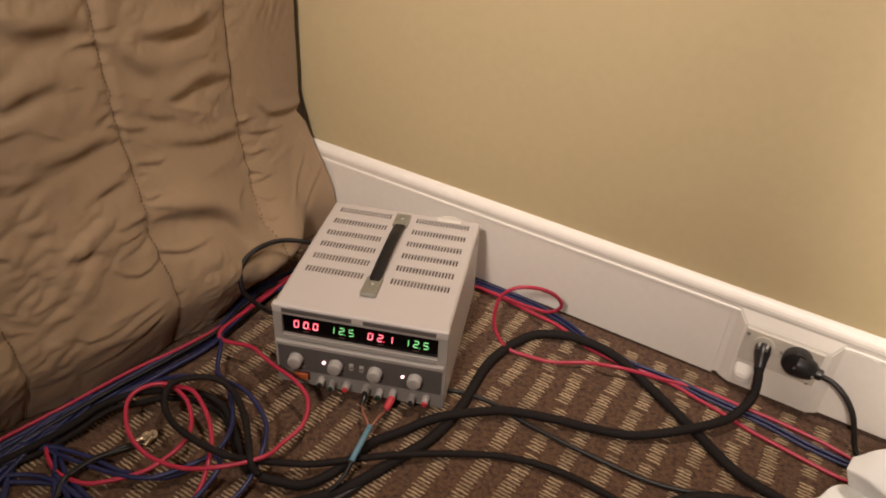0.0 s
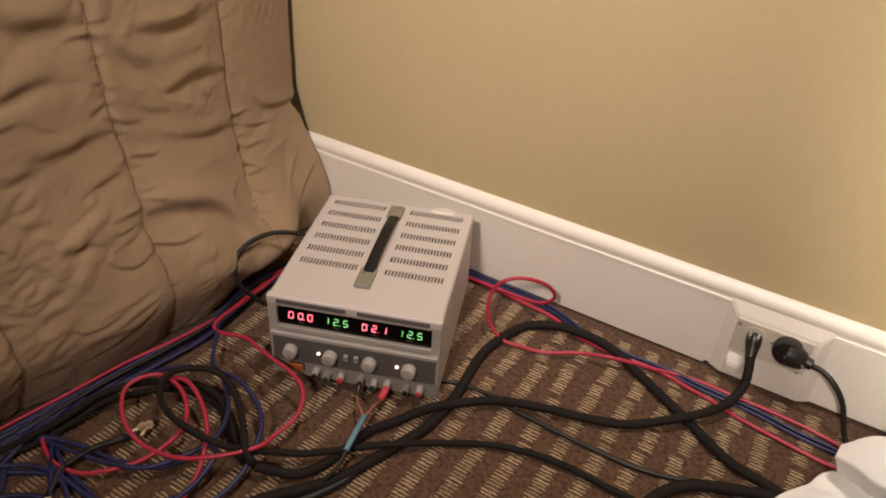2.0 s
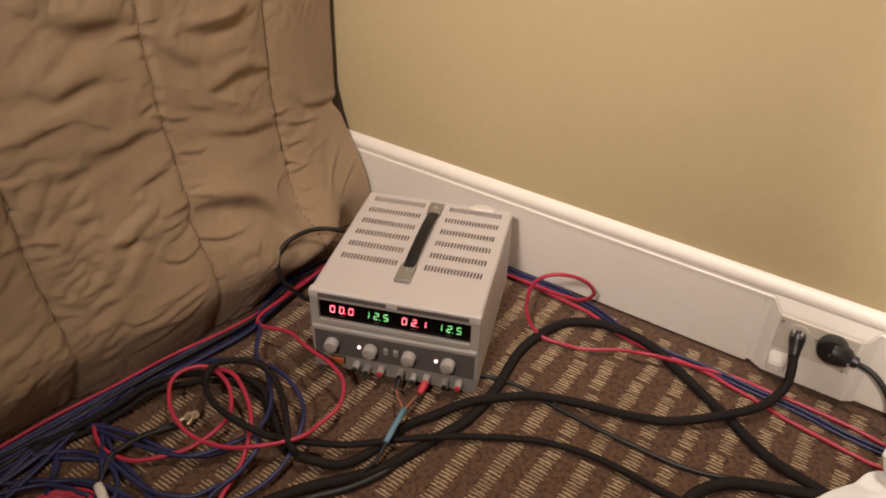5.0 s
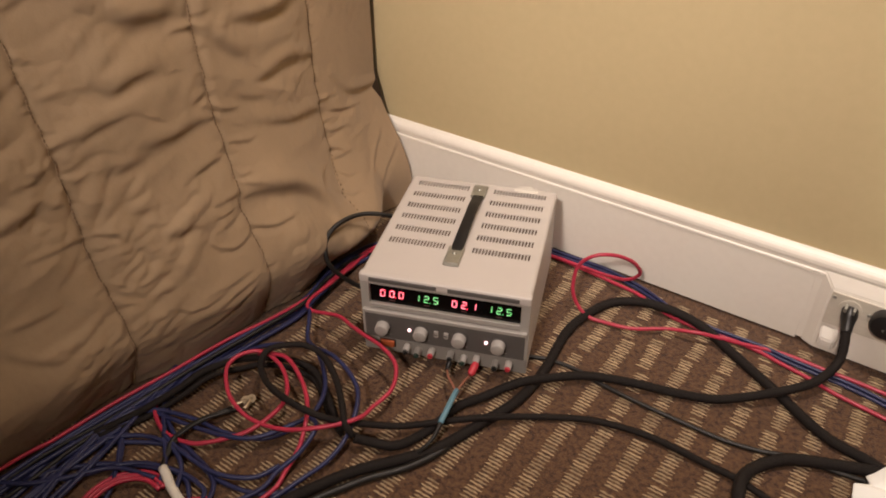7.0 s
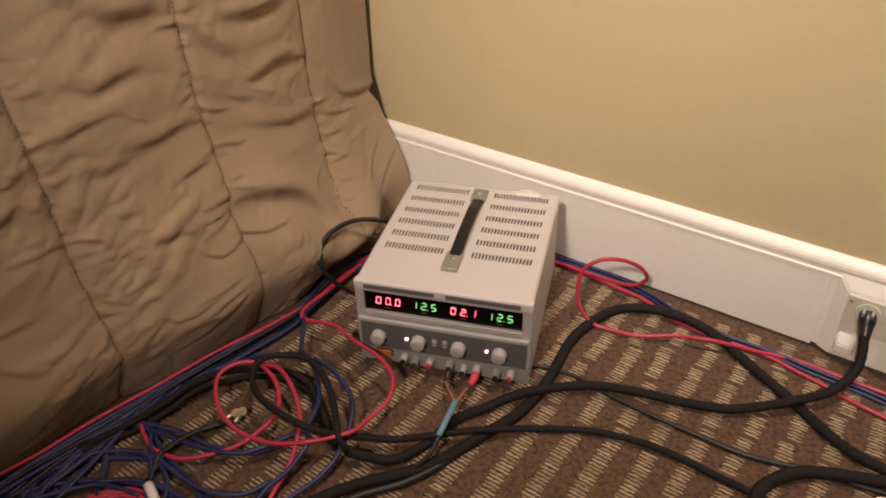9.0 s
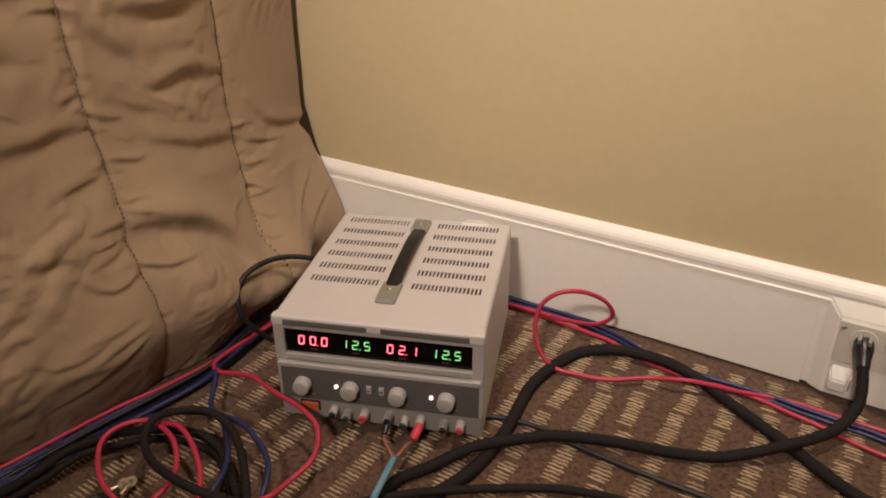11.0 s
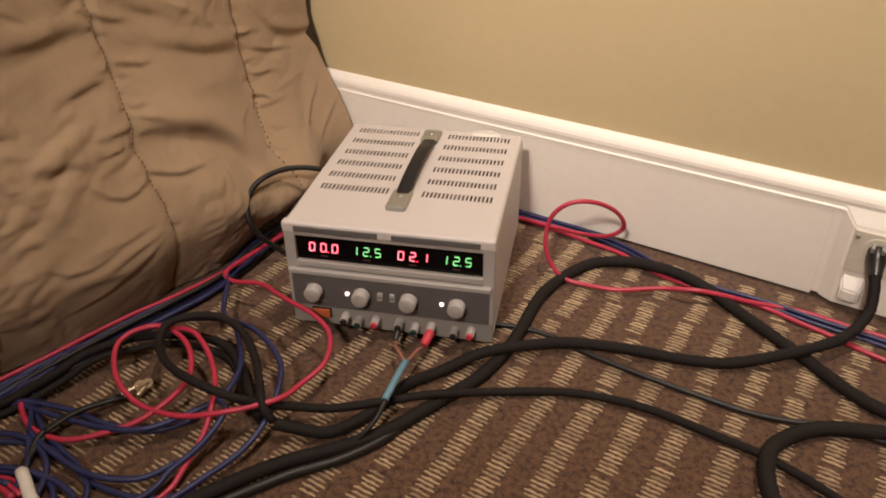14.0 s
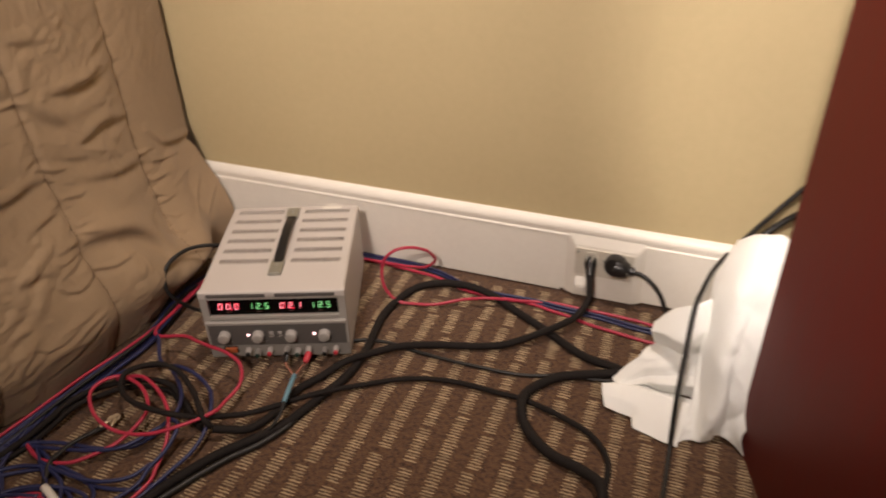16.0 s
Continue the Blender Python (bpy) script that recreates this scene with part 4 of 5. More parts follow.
# ---- cables ----
THICK = 0.0070
power = thing("power_cable", label="thick black sleeved power cable plugged into the outlet", category="cable", group="thick black power cables")
part("sleeve", tube(lift([(0.500, -0.054, 0.088), (0.506, -0.068, 0.070), (0.508, -0.087, 0.045), (0.493, -0.121, 0.028), (0.470, -0.154, 0.0255), (0.438, -0.186, 0.022), (0.405, -0.212, 0.016), (0.371, -0.233, 0.011), (0.319, -0.252),
                          (0.262, -0.272, 0.014), (0.200, -0.296, 0.014), (0.157, -0.334, 0.018), (0.119, -0.379, 0.022), (0.085, -0.423), (0.064, -0.461), (0.058, -0.502), (0.048, -0.543),
                          (0.032, -0.574, 0.012), (0.007, -0.590, 0.018), (-0.014, -0.604, 0.027)], 0.010), THICK, 14, ribs=0.0003), SLEEVE, power)
plug = part("plug", lathe([(0.0110, 0.0), (0.0120, 0.003), (0.0120, 0.014), (0.0105, 0.020), (0.0088, 0.030), (0.008, 0.04)], (0.4965, -0.0255, 0.102), (0.14, -0.80, -0.45), 20), BLACK_PLASTIC, power, "black plastic plug", True)
for dx in (-0.006, 0.006):
    part("plug_clip", box(0.4965 + dx - 0.002, 0.4965 + dx + 0.002, -0.049, -0.035, 0.109, 0.116, 0.0008), STEEL, plug)

cable("power_cable", [(0.618, -0.514), (0.613, -0.447), (0.582, -0.402), (0.529, -0.376), (0.455, -0.356, 0.009), (0.403, -0.353), (0.318, -0.352), (0.240, -0.371), (0.168, -0.412), (0.108, -0.470, 0.022), (0.066, -0.506, 0.020), (0.022, -0.546, 0.020),
                      (-0.009, -0.57, 0.026), (-0.034, -0.598, 0.042), (-0.056, -0.621, 0.06), (-0.103, -0.628, 0.064), (-0.158, -0.619, 0.058), (-0.2, -0.597, 0.054), (-0.213, -0.571, 0.06), (-0.197, -0.55, 0.064), (-0.172, -0.528, 0.06), (-0.136, -0.527, 0.054), (-0.091, -0.551, 0.05), (-0.052, -0.583, 0.05), (-0.029, -0.604, 0.046), (-0.016, -0.604, 0.03)], 0.0050, SLEEVE,
      "black sleeved power cable looping over the carpet", group="thick black power cables", z=0.0085, ribs=0.0003)
cable("power_cable", [(0.62, -0.235), (0.588, -0.224), (0.524, -0.210), (0.448, -0.164, 0.009), (0.354, -0.110), (0.316, -0.092, 0.014), (0.270, -0.080, 0.0165), (0.229, -0.080, 0.0165), (0.191, -0.085, 0.013), (0.146, -0.118), (0.122, -0.210), (0.134, -0.323), (0.131, -0.400),
                      (0.112, -0.462, 0.010), (0.086, -0.535), (0.055, -0.583), (0.015, -0.634), (-0.012, -0.683), (-0.035, -0.735), (-0.06, -0.82), (-0.07, -0.95)], 0.0080, SLEEVE,
      "thick black sleeved power cable curving over the carpet", group="thick black power cables", z=0.0095, ribs=0.0003)
cable("power_cable", [(0.66, -0.225), (0.601, -0.237), (0.544, -0.259), (0.493, -0.284), (0.461, -0.322), (0.452, -0.370, 0.022), (0.470, -0.420, 0.018), (0.519, -0.458), (0.579, -0.482, 0.016), (0.614, -0.515, 0.024), (0.63, -0.60), (0.62, -0.72)],
      0.0088, SLEEVE, "thick black sleeved power cable looping out from under the cloth", group="thick black power cables", z=0.0105, ribs=0.0003)
# two more that leave the foot of the quilt and bend round inside the coil
for dx, dz, radius in ((0.0, 0.0, 0.0056), (0.009, -0.008, 0.0046)):
    cable("power_cable", [(-0.335 + dx, -0.80, 0.012), (-0.312 + dx, -0.735, 0.016 + dz), (-0.295 + dx, -0.680, 0.024 + dz), (-0.289 + dx, -0.650, 0.030 + dz), (-0.281 + dx, -0.624, 0.031 + dz), (-0.262 + dx, -0.591 - dx, 0.031 + dz), (-0.234, -0.564 - dx, 0.029 + dz),
                          (-0.198, -0.542 - dx, 0.026 + dz), (-0.155, -0.535 - dx, 0.022 + dz), (-0.116 - dx, -0.553, 0.018 + dz), (-0.068 - dx, -0.584, 0.016 + dz), (-0.044, -0.598, 0.017 + dz)], radius, SLEEVE,
          "black sleeved power cable bending round a coil of wires", group="thick black power cables")
cable("power_cable", [(0.096, -0.505, 0.008), (0.088, -0.545, 0.007), (0.066, -0.592), (0.036, -0.632), (0.016, -0.666), (-0.005, -0.706), (-0.03, -0.77), (-0.05, -0.9)], 0.0055, CORD,
      "black power cable lying beside a thicker one", group="thick black power cables")
cable("electric_cable", [(0.080, -0.310), (0.098, -0.303), (0.122, -0.293), (0.170, -0.287), (0.222, -0.294), (0.287, -0.297), (0.345, -0.297), (0.410, -0.295), (0.455, -0.286), (0.500, -0.273, 0.008), (0.56, -0.262), (0.62, -0.25)], 0.0036, CORD,
      "thin glossy black cord lying across the carpet")

cord = thing("electric_cable", label="black cord with a round angled plug in the outlet", category="cable")
head = part("plug", lathe([(0.018, 0.0), (0.0215, 0.002), (0.0220, 0.016), (0.0195, 0.021), (0.013, 0.0225), (0.0, 0.023)], (0.5475, -0.0255, 0.103), (0.0, -1, 0.05), 28), BLACK_PLASTIC, cord, "round black angled plug", True)
part("neck", lathe([(0.0195, 0.0), (0.0180, 0.012), (0.0140, 0.024), (0.0090, 0.028), (0.0085, 0.036), (0.005, 0.038)], (0.549, -0.040, 0.1025), (1, -0.10, -0.04), 18), BLACK_PLASTIC, head, smooth=True)
for dx, dz in ((0.0, 0.0), (0.026, 0.002), (0.022, -0.013)):
    part("rivet", lathe([(0.0022, 0.0), (0.0022, 0.001), (0.0, 0.0014)], (0.547 + dx, -0.0512 if dx == 0 else -0.0595, 0.102 + dz), (0, -1, 0), 10), STEEL, head)
part("cord", tube([(0.583, -0.045, 0.101), (0.602, -0.050, 0.101), (0.622, -0.058, 0.092), (0.640, -0.060, 0.070), (0.652, -0.062, 0.042), (0.662, -0.065, 0.016), (0.675, -0.08, 0.005), (0.69, -0.11, 0.005)], 0.0042, 10), CORD, cord)

cable("electric_cable", [(0.74, -0.12, 0.225), (0.720, -0.165, 0.216), (0.709, -0.205, 0.203), (0.701, -0.245, 0.188), (0.699, -0.295, 0.140), (0.698, -0.348, 0.088), (0.701, -0.387, 0.016), (0.702, -0.456, 0.006), (0.70, -0.55, 0.006), (0.68, -0.70, 0.006)], 0.0042, CORD,
      "black cord hanging down in front of the white cloth")
cable("electric_cable", [(0.74, -0.10, 0.19), (0.759, -0.08, 0.226), (0.800, -0.07, 0.287), (0.842, -0.06, 0.345), (0.90, -0.06, 0.43), (0.96, -0.06, 0.5)], 0.0045, CORD, "black cord rising behind the cabinet", group="cords behind the cabinet")
cable("electric_cable", [(0.76, -0.10, 0.20), (0.792, -0.07, 0.241), (0.820, -0.06, 0.270), (0.848, -0.06, 0.297), (0.90, -0.06, 0.35), (0.96, -0.06, 0.40)], 0.0058, CORD, "black cord rising behind the cabinet", group="cords behind the cabinet")

# the supply's own cord, a loop beside the quilt
cable("electric_cable", [(-0.19, -0.17, 0.07), (-0.235, -0.235, 0.116), (-0.268, -0.277, 0.129), (-0.280, -0.326, 0.128), (-0.284, -0.352, 0.106), (-0.273, -0.362, 0.073), (-0.258, -0.344, 0.036), (-0.235, -0.318, 0.006), (-0.17, -0.29, 0.005), (-0.10, -0.26, 0.006)], 0.0042, CORD,
      "black power cord looping beside the power supply")

WIRE = 0.0033
# red wires
cable("red_wire", [(-0.16, -0.05), (-0.10, -0.055), (-0.003, -0.045, 0.008), (0.062, -0.050, 0.014), (0.110, -0.056, 0.020), (0.158, -0.073, 0.040), (0.180, -0.072, 0.062), (0.172, -0.088, 0.092), (0.150, -0.118, 0.116), (0.122, -0.140, 0.118), (0.100, -0.150, 0.096),
                   (0.097, -0.160, 0.066), (0.104, -0.166, 0.040), (0.122, -0.168, 0.018), (0.140, -0.166, 0.009), (0.161, -0.162, 0.008), (0.207, -0.153, 0.010), (0.255, -0.126, 0.014), (0.284, -0.122, 0.021), (0.308, -0.117, 0.0245), (0.335, -0.105, 0.020), (0.365, -0.090, 0.012), (0.405, -0.075, 0.008), (0.443, -0.069, 0.008), (0.494, -0.066), (0.563, -0.067), (0.629, -0.073), (0.70, -0.09)],
      WIRE, RED_WIRE, "red insulated wire rising in a loop beside the baseboard", "wire", group="red and blue wires")
cable("red_wire", [(-0.17, -0.055), (-0.10, -0.048), (-0.004, -0.042), (0.044, -0.042), (0.099, -0.047), (0.135, -0.051, 0.0055), (0.174, -0.056, 0.006), (0.207, -0.066), (0.25, -0.080), (0.30, -0.084), (0.36, -0.080), (0.400, -0.083), (0.431, -0.090), (0.477, -0.099), (0.52, -0.111), (0.573, -0.119), (0.640, -0.128), (0.70, -0.13)], WIRE, RED_WIRE,
      "red insulated wire lying along the baseboard", "wire", group="red and blue wires")
for dy, z in ((0.0, 0.004), (-0.0085, 0.0042), (-0.004, 0.0088)):
    cable("blue_wire", [(-0.16, -0.035 + dy), (-0.013, -0.024 + dy), (0.076, -0.021 + dy), (0.119, -0.023 + dy), (0.177, -0.034 + dy), (0.217, -0.049 + dy), (0.251, -0.063 + dy), (0.318, -0.070 + dy), (0.354, -0.069 + dy), (0.403, -0.068 + dy), (0.45, -0.073 + dy), (0.534, -0.077 + dy), (0.599, -0.087 + dy), (0.645, -0.090 + dy), (0.70, -0.10)],
          0.0030, BLUE_WIRE, "dark blue insulated wire lying along the baseboard", "wire", z=z, group="red and blue wires")
# along the foot of the quilt
cable("red_wire", [(-0.25, -0.10), (-0.296, -0.220, 0.010), (-0.293, -0.310, 0.012), (-0.290, -0.384, 0.013), (-0.305, -0.477, 0.0136), (-0.326, -0.560, 0.0146), (-0.342, -0.662, 0.0156), (-0.359, -0.752, 0.0156), (-0.371, -0.838, 0.014), (-0.387, -0.913, 0.012), (-0.40, -1.1), (-0.41, -1.4)],
      0.0030, RED_WIRE, "red insulated wire lying along the foot of the quilt", "wire", group="red and blue wires")
cable("red_wire", [(-0.24, -0.13, 0.01), (-0.286, -0.235, 0.014), (-0.281, -0.300, 0.020), (-0.271, -0.357, 0.03), (-0.262, -0.427, 0.038), (-0.243, -0.442, 0.036), (-0.189, -0.436, 0.046), (-0.150, -0.447, 0.052), (-0.116, -0.457, 0.058), (-0.074, -0.463, 0.058), (-0.038, -0.477, 0.052), (-0.018, -0.512, 0.044), (-0.021, -0.553, 0.04), (-0.022, -0.588, 0.046), (-0.058, -0.631, 0.045), (-0.102, -0.654, 0.035), (-0.150, -0.663, 0.03), (-0.184, -0.662, 0.035), (-0.218, -0.649, 0.04), (-0.250, -0.620, 0.045), (-0.251, -0.592, 0.048), (-0.230, -0.568, 0.048), (-0.189, -0.570, 0.045), (-0.150, -0.594, 0.045), (-0.129, -0.625, 0.044), (-0.139, -0.662, 0.03), (-0.158, -0.690, 0.02), (-0.199, -0.728, 0.012), (-0.235, -0.739, 0.01), (-0.262, -0.739, 0.01), (-0.295, -0.726, 0.012), (-0.318, -0.703, 0.008), (-0.331, -0.682, 0.004)],
      WIRE, RED_WIRE, "red insulated wire coiled on the carpet", "wire", z=0.005, group="red and blue wires")
cable("red_wire", [(-0.240, -0.566, 0.036), (-0.224, -0.565, 0.045), (-0.189, -0.557, 0.05), (-0.149, -0.571, 0.05), (-0.108, -0.597, 0.05), (-0.081, -0.626, 0.046), (-0.065, -0.660, 0.03), (-0.061, -0.694, 0.015), (-0.058, -0.724, 0.008), (-0.075, -0.79, 0.005), (-0.10, -0.88, 0.005)],
      WIRE, RED_WIRE, "red insulated wire curving over the carpet", "wire", z=0.006, group="red and blue wires")
for k in range(3):
    turns = [(-0.196 + 0.003 * k + (0.062 - 0.007 * k) * math.cos(radians(a)), -0.856 + (0.064 - 0.008 * k) * math.sin(radians(a)), 0.006 + 0.005 * k) for a in range(75, 420, 30)]
    cable("red_wire", turns + [(-0.12 + 0.02 * k, -0.78 - 0.02 * k, 0.008)], WIRE, RED_WIRE, "red insulated wire wound in a small coil", "wire", group="red and blue wires")
# blue wires in the tangle
BLUES = [
    [(-0.21, -0.12), (-0.292, -0.189), (-0.308, -0.302), (-0.288, -0.402), (-0.300, -0.492), (-0.312, -0.570), (-0.320, -0.657), (-0.322, -0.731), (-0.331, -0.802), (-0.344, -0.856), (-0.335, -0.95), (-0.36, -1.1)],
    [(-0.22, -0.13), (-0.302, -0.21), (-0.3155, -0.31), (-0.297, -0.41), (-0.309, -0.50), (-0.323, -0.58), (-0.334, -0.66), (-0.345, -0.74), (-0.358, -0.82), (-0.370, -0.90), (-0.38, -1.05), (-0.40, -1.3)],
    [(-0.21, -0.15), (-0.284, -0.23), (-0.2957, -0.32), (-0.279, -0.43), (-0.290, -0.52), (-0.305, -0.60), (-0.312, -0.68), (-0.326, -0.76), (-0.350, -0.83), (-0.355, -0.93), (-0.35, -1.1)],
]
BLUES += [
    [(-0.255, -0.434, 0.036), (-0.236, -0.455, 0.035), (-0.205, -0.493, 0.03), (-0.172, -0.508, 0.035), (-0.137, -0.531, 0.036), (-0.103, -0.565, 0.036), (-0.087, -0.607, 0.036), (-0.103, -0.643, 0.03), (-0.131, -0.682, 0.025), (-0.170, -0.700, 0.02), (-0.228, -0.713, 0.015), (-0.302, -0.726, 0.01), (-0.334, -0.742, 0.01)],
    [(-0.278, -0.556, 0.015), (-0.244, -0.536, 0.03), (-0.189, -0.515, 0.04), (-0.136, -0.508, 0.042), (-0.079, -0.528, 0.042), (-0.045, -0.558, 0.042), (-0.024, -0.607, 0.03), (-0.023, -0.650, 0.02), (-0.037, -0.692, 0.012), (-0.046, -0.726, 0.01), (-0.07, -0.80, 0.006), (-0.11, -0.90, 0.005)],
    [(-0.087, -0.618, 0.04), (-0.062, -0.627, 0.042), (-0.058, -0.667, 0.03), (-0.067, -0.703, 0.02), (-0.071, -0.737, 0.012), (-0.11, -0.80, 0.006), (-0.15, -0.86, 0.005)],
    [(-0.335, -0.612), (-0.313, -0.676), (-0.286, -0.713), (-0.245, -0.733), (-0.197, -0.741), (-0.151, -0.750), (-0.120, -0.775), (-0.11, -0.85)],
]
DARKS = [
    [(-0.20, -0.16, 0.006), (-0.29, -0.25, 0.014), (-0.298, -0.34, 0.016), (-0.286, -0.42, 0.016), (-0.298, -0.51, 0.016), (-0.315, -0.60, 0.015), (-0.328, -0.69, 0.014), (-0.342, -0.78, 0.012), (-0.362, -0.87, 0.010), (-0.37, -1.0, 0.006), (-0.38, -1.2, 0.005)],
    [(-0.21, -0.17, 0.006), (-0.294, -0.27, 0.008), (-0.2777, -0.38, 0.006), (-0.280, -0.47, 0.006), (-0.297, -0.56, 0.006), (-0.303, -0.64, 0.008), (-0.318, -0.72, 0.010), (-0.336, -0.82, 0.012), (-0.34, -0.92, 0.008), (-0.36, -1.1, 0.005)],
]
for points in DARKS:
    cable("black_wire", points, 0.0034, CORD, "black insulated wire lying along the foot of the quilt", "wire", group="red and blue wires")
BLUES += [
    [(-0.25, -0.745), (-0.210, -0.750), (-0.141, -0.749), (-0.092, -0.725), (-0.076, -0.690)],
    [(-0.346, -0.690), (-0.340, -0.730), (-0.311, -0.769), (-0.261, -0.820), (-0.24, -0.89)],
    [(-0.350, -0.830), (-0.326, -0.805), (-0.282, -0.766), (-0.236, -0.752), (-0.19, -0.765), (-0.16, -0.80)],
    [(-0.345, -0.90), (-0.322, -0.862), (-0.272, -0.816), (-0.206, -0.782), (-0.166, -0.777), (-0.12, -0.81)],
    [(-0.335, -0.64), (-0.330, -0.71), (-0.335, -0.78), (-0.318, -0.85), (-0.29, -0.93), (-0.30, -1.05)],
    [(-0.328, -0.70), (-0.342, -0.77), (-0.352, -0.86), (-0.33, -0.96), (-0.28, -1.03)],
]
BLUES += [
    [(-0.318, -0.639), (-0.310, -0.683), (-0.298, -0.708), (-0.255, -0.742), (-0.210, -0.776), (-0.185, -0.81)],
    [(-0.330, -0.690), (-0.327, -0.735), (-0.294, -0.787), (-0.262, -0.817), (-0.232, -0.856), (-0.21, -0.93)],
    [(-0.334, -0.740), (-0.288, -0.716), (-0.234, -0.700), (-0.183, -0.693), (-0.129, -0.670), (-0.105, -0.630)],
    [(-0.335, -0.835), (-0.329, -0.812), (-0.294, -0.783), (-0.242, -0.752), (-0.19, -0.742)],
    [(-0.303, -0.872), (-0.282, -0.845), (-0.260, -0.813), (-0.230, -0.790), (-0.185, -0.775), (-0.149, -0.772), (-0.125, -0.781), (-0.11, -0.83)],
    [(-0.319, -0.910), (-0.339, -0.853), (-0.345, -0.785), (-0.348, -0.733), (-0.335, -0.66), (-0.321, -0.56)],
    [(-0.367, -0.925), (-0.332, -0.902), (-0.303, -0.872), (-0.260, -0.821), (-0.20, -0.80)],
    [(-0.250, -0.735), (-0.181, -0.745), (-0.135, -0.751), (-0.075, -0.737), (-0.03, -0.70)],
    [(-0.20, -0.14), (-0.278, -0.24), (-0.288, -0.34), (-0.273, -0.44), (-0.286, -0.53), (-0.299, -0.61), (-0.318, -0.70), (-0.340, -0.80), (-0.357, -0.92), (-0.37, -1.1)],
    [(-0.21, -0.14), (-0.298, -0.22), (-0.3105, -0.31), (-0.292, -0.41), (-0.304, -0.50), (-0.318, -0.58), (-0.329, -0.66), (-0.336, -0.74), (-0.350, -0.83), (-0.365, -0.95), (-0.39, -1.2)],
]
strand = random.Random(12)
for k in range(9):
    wander, start = strand.uniform(0, 6), strand.uniform(-0.56, -0.70)
    BLUES.append([(-0.338 + 0.010 * math.sin(wander + 9 * d) + 0.006 * k * d / 0.2 - 0.08 * d * (k % 3 == 0), start - d) for d in (0.0, 0.06, 0.12, 0.19, 0.26, 0.34, 0.45)])
for k, points in enumerate(BLUES):
    cable("blue_wire", points, 0.0035, BLUE_WIRE, "dark blue insulated wire in a tangle on the carpet", "wire", z=(0.0048, 0.0105, 0.0070, 0.0125)[k % 4], group="red and blue wires")

# ring lugs on their black lead
lead = thing("lug_lead", label="short black lead with gold ring lugs lying in the wires", category="wire")
part("lead", tube([(-0.207, -0.650, 0.012), (-0.216, -0.672, 0.014), (-0.228, -0.705, 0.016), (-0.233, -0.741, 0.014), (-0.219, -0.767, 0.010), (-0.201, -0.786, 0.010)], 0.0036, 10), CORD, lead)
part("lead", tube([(-0.192, -0.640, 0.012), (-0.205, -0.668, 0.018), (-0.222, -0.703, 0.020), (-0.230, -0.738, 0.016)], 0.0030, 8), CORD, lead)
for x, y, turn in ((-0.204, -0.640, -20), (-0.195, -0.633, 18)):
    lug = part("ring_lug", lathe([(0.0040, 0.0), (0.0042, 0.012), (0.0034, 0.015)], (x, y, 0.014), (math.sin(radians(turn)), -1, 0), 12), BRASS, lead, "dull gold-plated ring lug", True)
    eye = lathe([(0.0030, -0.0008), (0.0068, -0.0008), (0.0068, 0.0008), (0.0030, 0.0008), (0.0030, -0.0008)], (x - 0.006 * math.sin(radians(turn)), y + 0.006, 0.015), (0.2, -0.35, 1), 20)
    part("eye", eye, BRASS, lug)
sleeve = cable("cable_sleeve", [(-0.204, -0.784, 0.014), (-0.190, -0.789, 0.013), (-0.171, -0.797, 0.012), (-0.150, -0.803, 0.011), (-0.138, -0.806, 0.010)], 0.0066, WHITE_PLASTIC, "short white plastic sleeve on a black cable", "sleeve")
cable("speaker_cable", [(-0.233, -0.735, 0.010), (-0.216, -0.772, 0.010), (-0.20, -0.786, 0.0145), (-0.171, -0.797, 0.012), (-0.138, -0.806, 0.0098), (-0.10, -0.82), (-0.06, -0.86), (-0.05, -0.95)], 0.0040, CORD, "black cable running through a white sleeve")

# test leads from the terminals, bound with blue tape
leads = thing("test_lead", label="brown and black test leads bound with pale blue tape", category="wire")
plug = part("banana_plug", lathe([(0.0052, 0.0), (0.0060, 0.003), (0.0056, 0.018), (0.0035, 0.021)], (0.0505, -0.3905, 0.034), (0.12, -0.90, -0.28), 16), RED_PLASTIC, leads, "red banana plug", True)
part("black_clip", lathe([(0.0040, 0.0), (0.0044, 0.003), (0.0030, 0.013)], (0.0125, -0.407, 0.030), (0.25, -0.85, -0.35), 14), BLACK_PLASTIC, leads, smooth=True)
part("wire", tube([(0.0535, -0.414, 0.027), (0.056, -0.428, 0.034), (0.060, -0.445, 0.040), (0.064, -0.462, 0.045)], 0.0016, 8), BROWN_WIRE, leads)
part("wire", tube([(0.017, -0.420, 0.025), (0.030, -0.436, 0.032), (0.046, -0.450, 0.040), (0.061, -0.463, 0.045)], 0.0016, 8), BROWN_WIRE, leads)
part("tape", tube([(0.0625, -0.462, 0.045), (0.069, -0.485, 0.048), (0.075, -0.507, 0.049), (0.079, -0.527, 0.046)], 0.0040, 12), BLUE_TAPE, leads, "pale blue tape")
part("wire", tube([(0.079, -0.525, 0.046), (0.080, -0.545, 0.034), (0.072, -0.562, 0.020), (0.058, -0.575, 0.008), (0.03, -0.60, 0.006)], 0.0032, 8), CORD, leads)

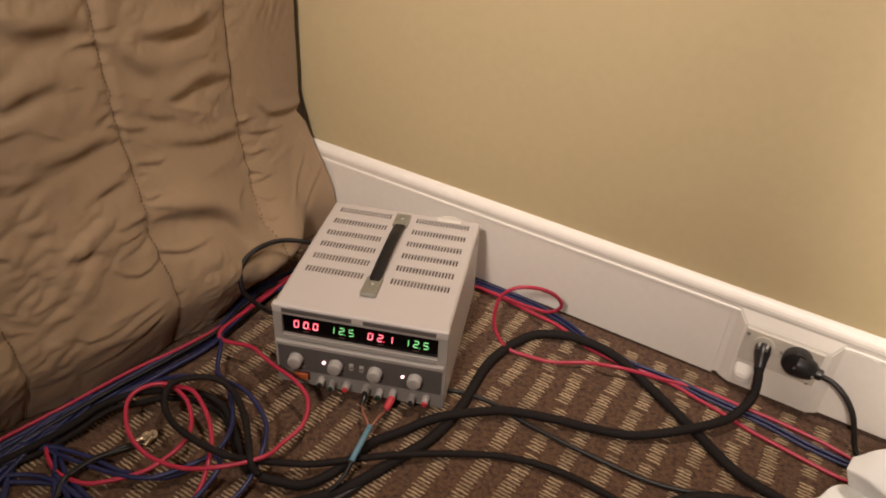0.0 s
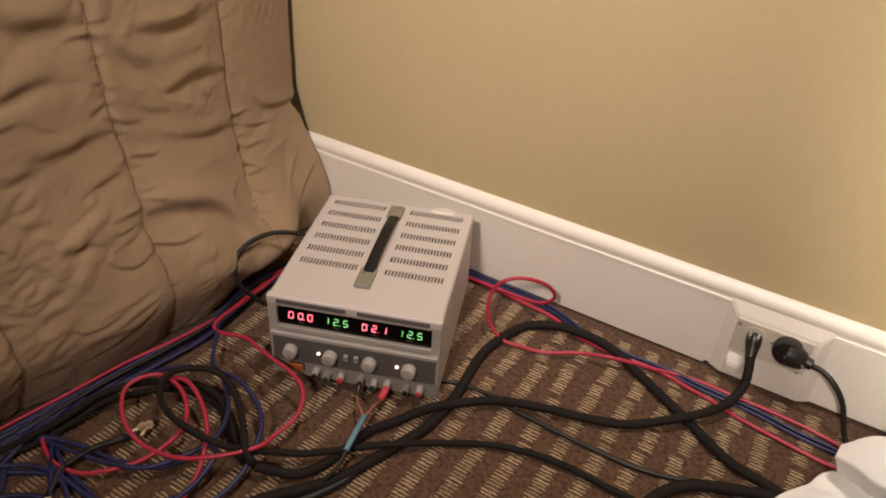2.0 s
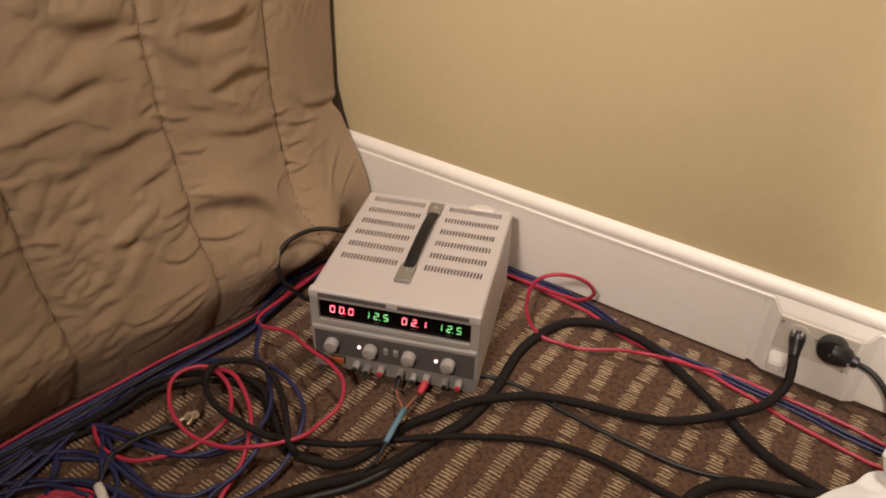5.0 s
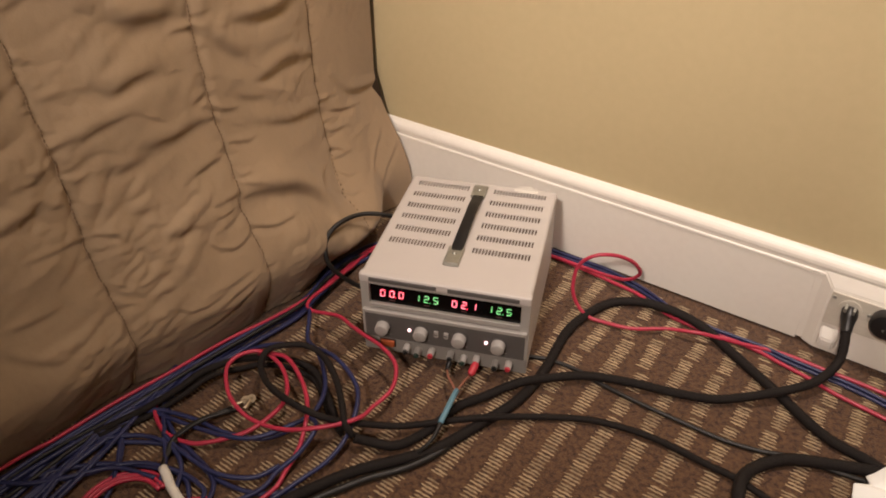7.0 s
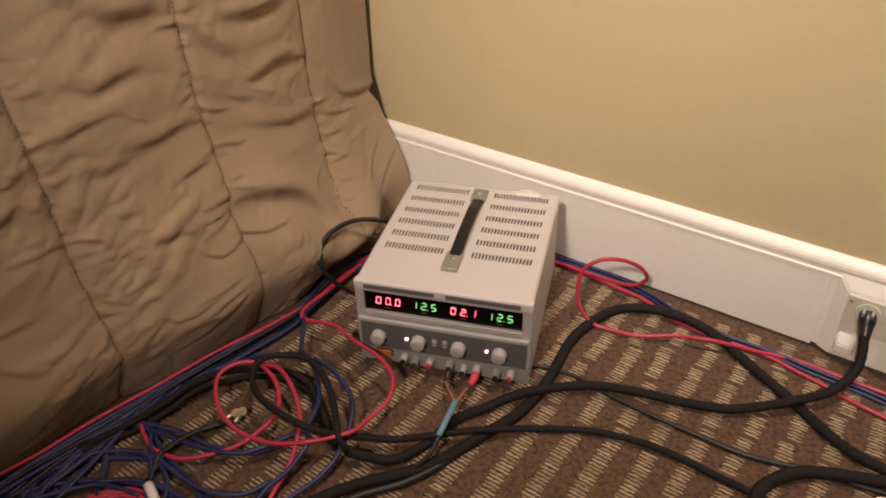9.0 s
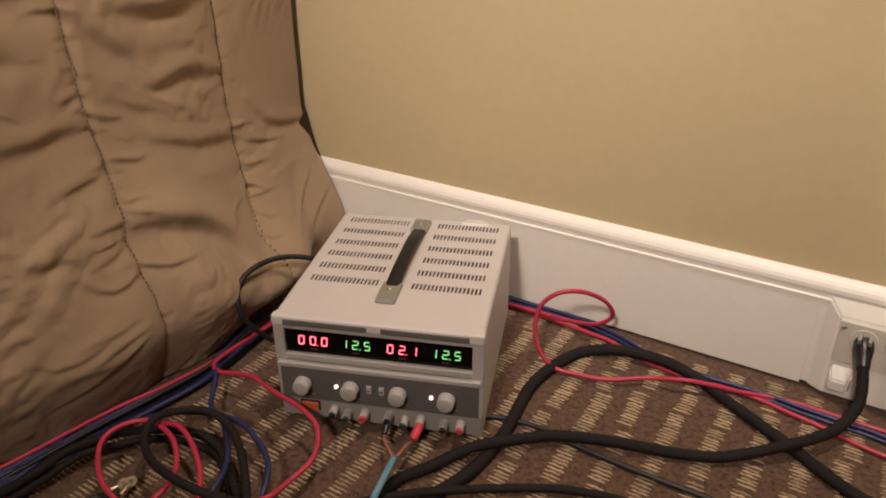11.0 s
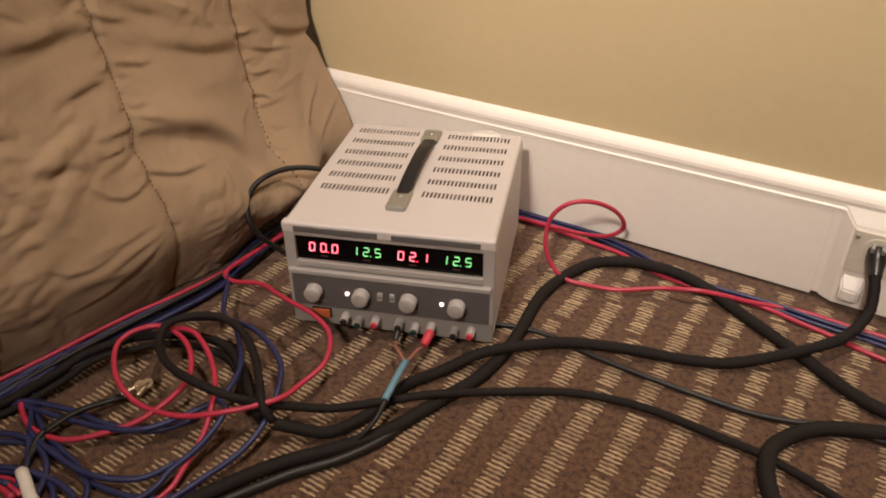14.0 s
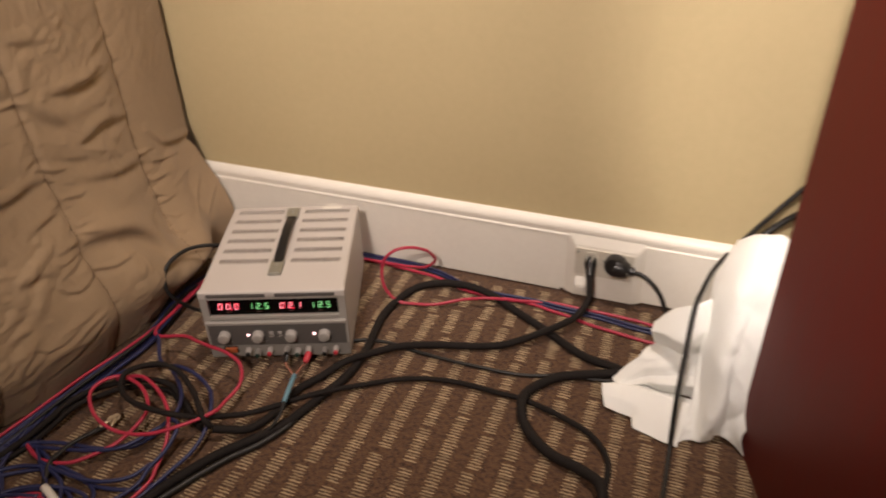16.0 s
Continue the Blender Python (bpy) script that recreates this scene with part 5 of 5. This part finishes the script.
# ---- carpet loops, past counting ----
rng = random.Random(7)
verts, faces = [], []
for column in range(-46, 48):
    x = 0.158 + 0.0508 * column
    y = -0.02 - rng.random() * 0.03
    shift, run, on = rng.uniform(-0.003, 0.003), rng.randint(6, 20), True
    while y > -3.59:
        if run <= 0:
            on = not on
            run = rng.choice((7, 12, 16, 22, 30, 40)) if on else rng.choice((0, 1, 1, 2))
            shift = rng.choice((-0.006, -0.002, 0.0, 0.001, 0.003, 0.006)) if on else shift
        run -= 1
        fine = -0.5 < x < 1.0 and y > -1.2
        step = 0.0063 if fine else 0.0126
        if on:
            shift += rng.uniform(-0.0008, 0.0008) - 0.05 * shift
            zig = 0.0010 if int(y / step) % 2 else -0.0010
            w, cx, cy = rng.uniform(0.0098, 0.0120), x + shift + zig, y + rng.uniform(-0.0006, 0.0006)
            tilt = rng.uniform(-0.03, 0.03)
            first = len(verts)
            us = (-1, -0.8, -0.5, -0.2, 0.1, 0.4, 0.7, 1) if fine else (-1, 1)
            weave = rng.uniform(0, 6.3)
            for u in us:
                beat = math.sin(5.3 * u + weave)
                hgt = 0.0022 * (1 - 0.75 * abs(u) ** 3) * (1 + 0.18 * beat)
                half = 0.00135 * (1 - 0.35 * abs(u) ** 3) * (1 + 0.15 * beat) * (1 if fine else 2)
                for side, f in ((-1, 0.0), (-0.55, 0.85), (0.55, 0.85), (1, 0.0)):
                    verts.append((cx + u * w, cy + side * half + tilt * u * w + 0.00035 * beat, hgt * f - 0.0002))
            for a in range(len(us) - 1):
                for k in range(3):
                    v = first + a * 4 + k
                    faces.append((v, v + 4, v + 5, v + 1))
        y -= step
mesh = bpy.data.meshes.new("carpet_loops")
mesh.from_pydata(verts, [], faces)
mesh.polygons.foreach_set("use_smooth", [True] * len(faces))
nodes, links = STITCH.node_tree.nodes, STITCH.node_tree.links
yarn, shade = nodes.new("ShaderNodeNewGeometry"), nodes.new("ShaderNodeMapRange")
shade.inputs["To Min"].default_value, shade.inputs["To Max"].default_value = 0.72, 1.25
tint = nodes.new("ShaderNodeMix")
tint.data_type, tint.blend_type, tint.inputs[0].default_value = "RGBA", "MULTIPLY", 1.0
links.new(yarn.outputs["Random Per Island"], shade.inputs["Value"])
links.new(nodes["Color Ramp"].outputs["Color"], tint.inputs[6])
links.new(shade.outputs["Result"], tint.inputs[7])
links.new(tint.outputs[2], nodes["Principled BSDF"].inputs["Base Color"])
tagged(part("carpet_loops", mesh, STITCH), "beige raised loops woven in broken stripes into the carpet", "carpet pattern", kind="stuff")
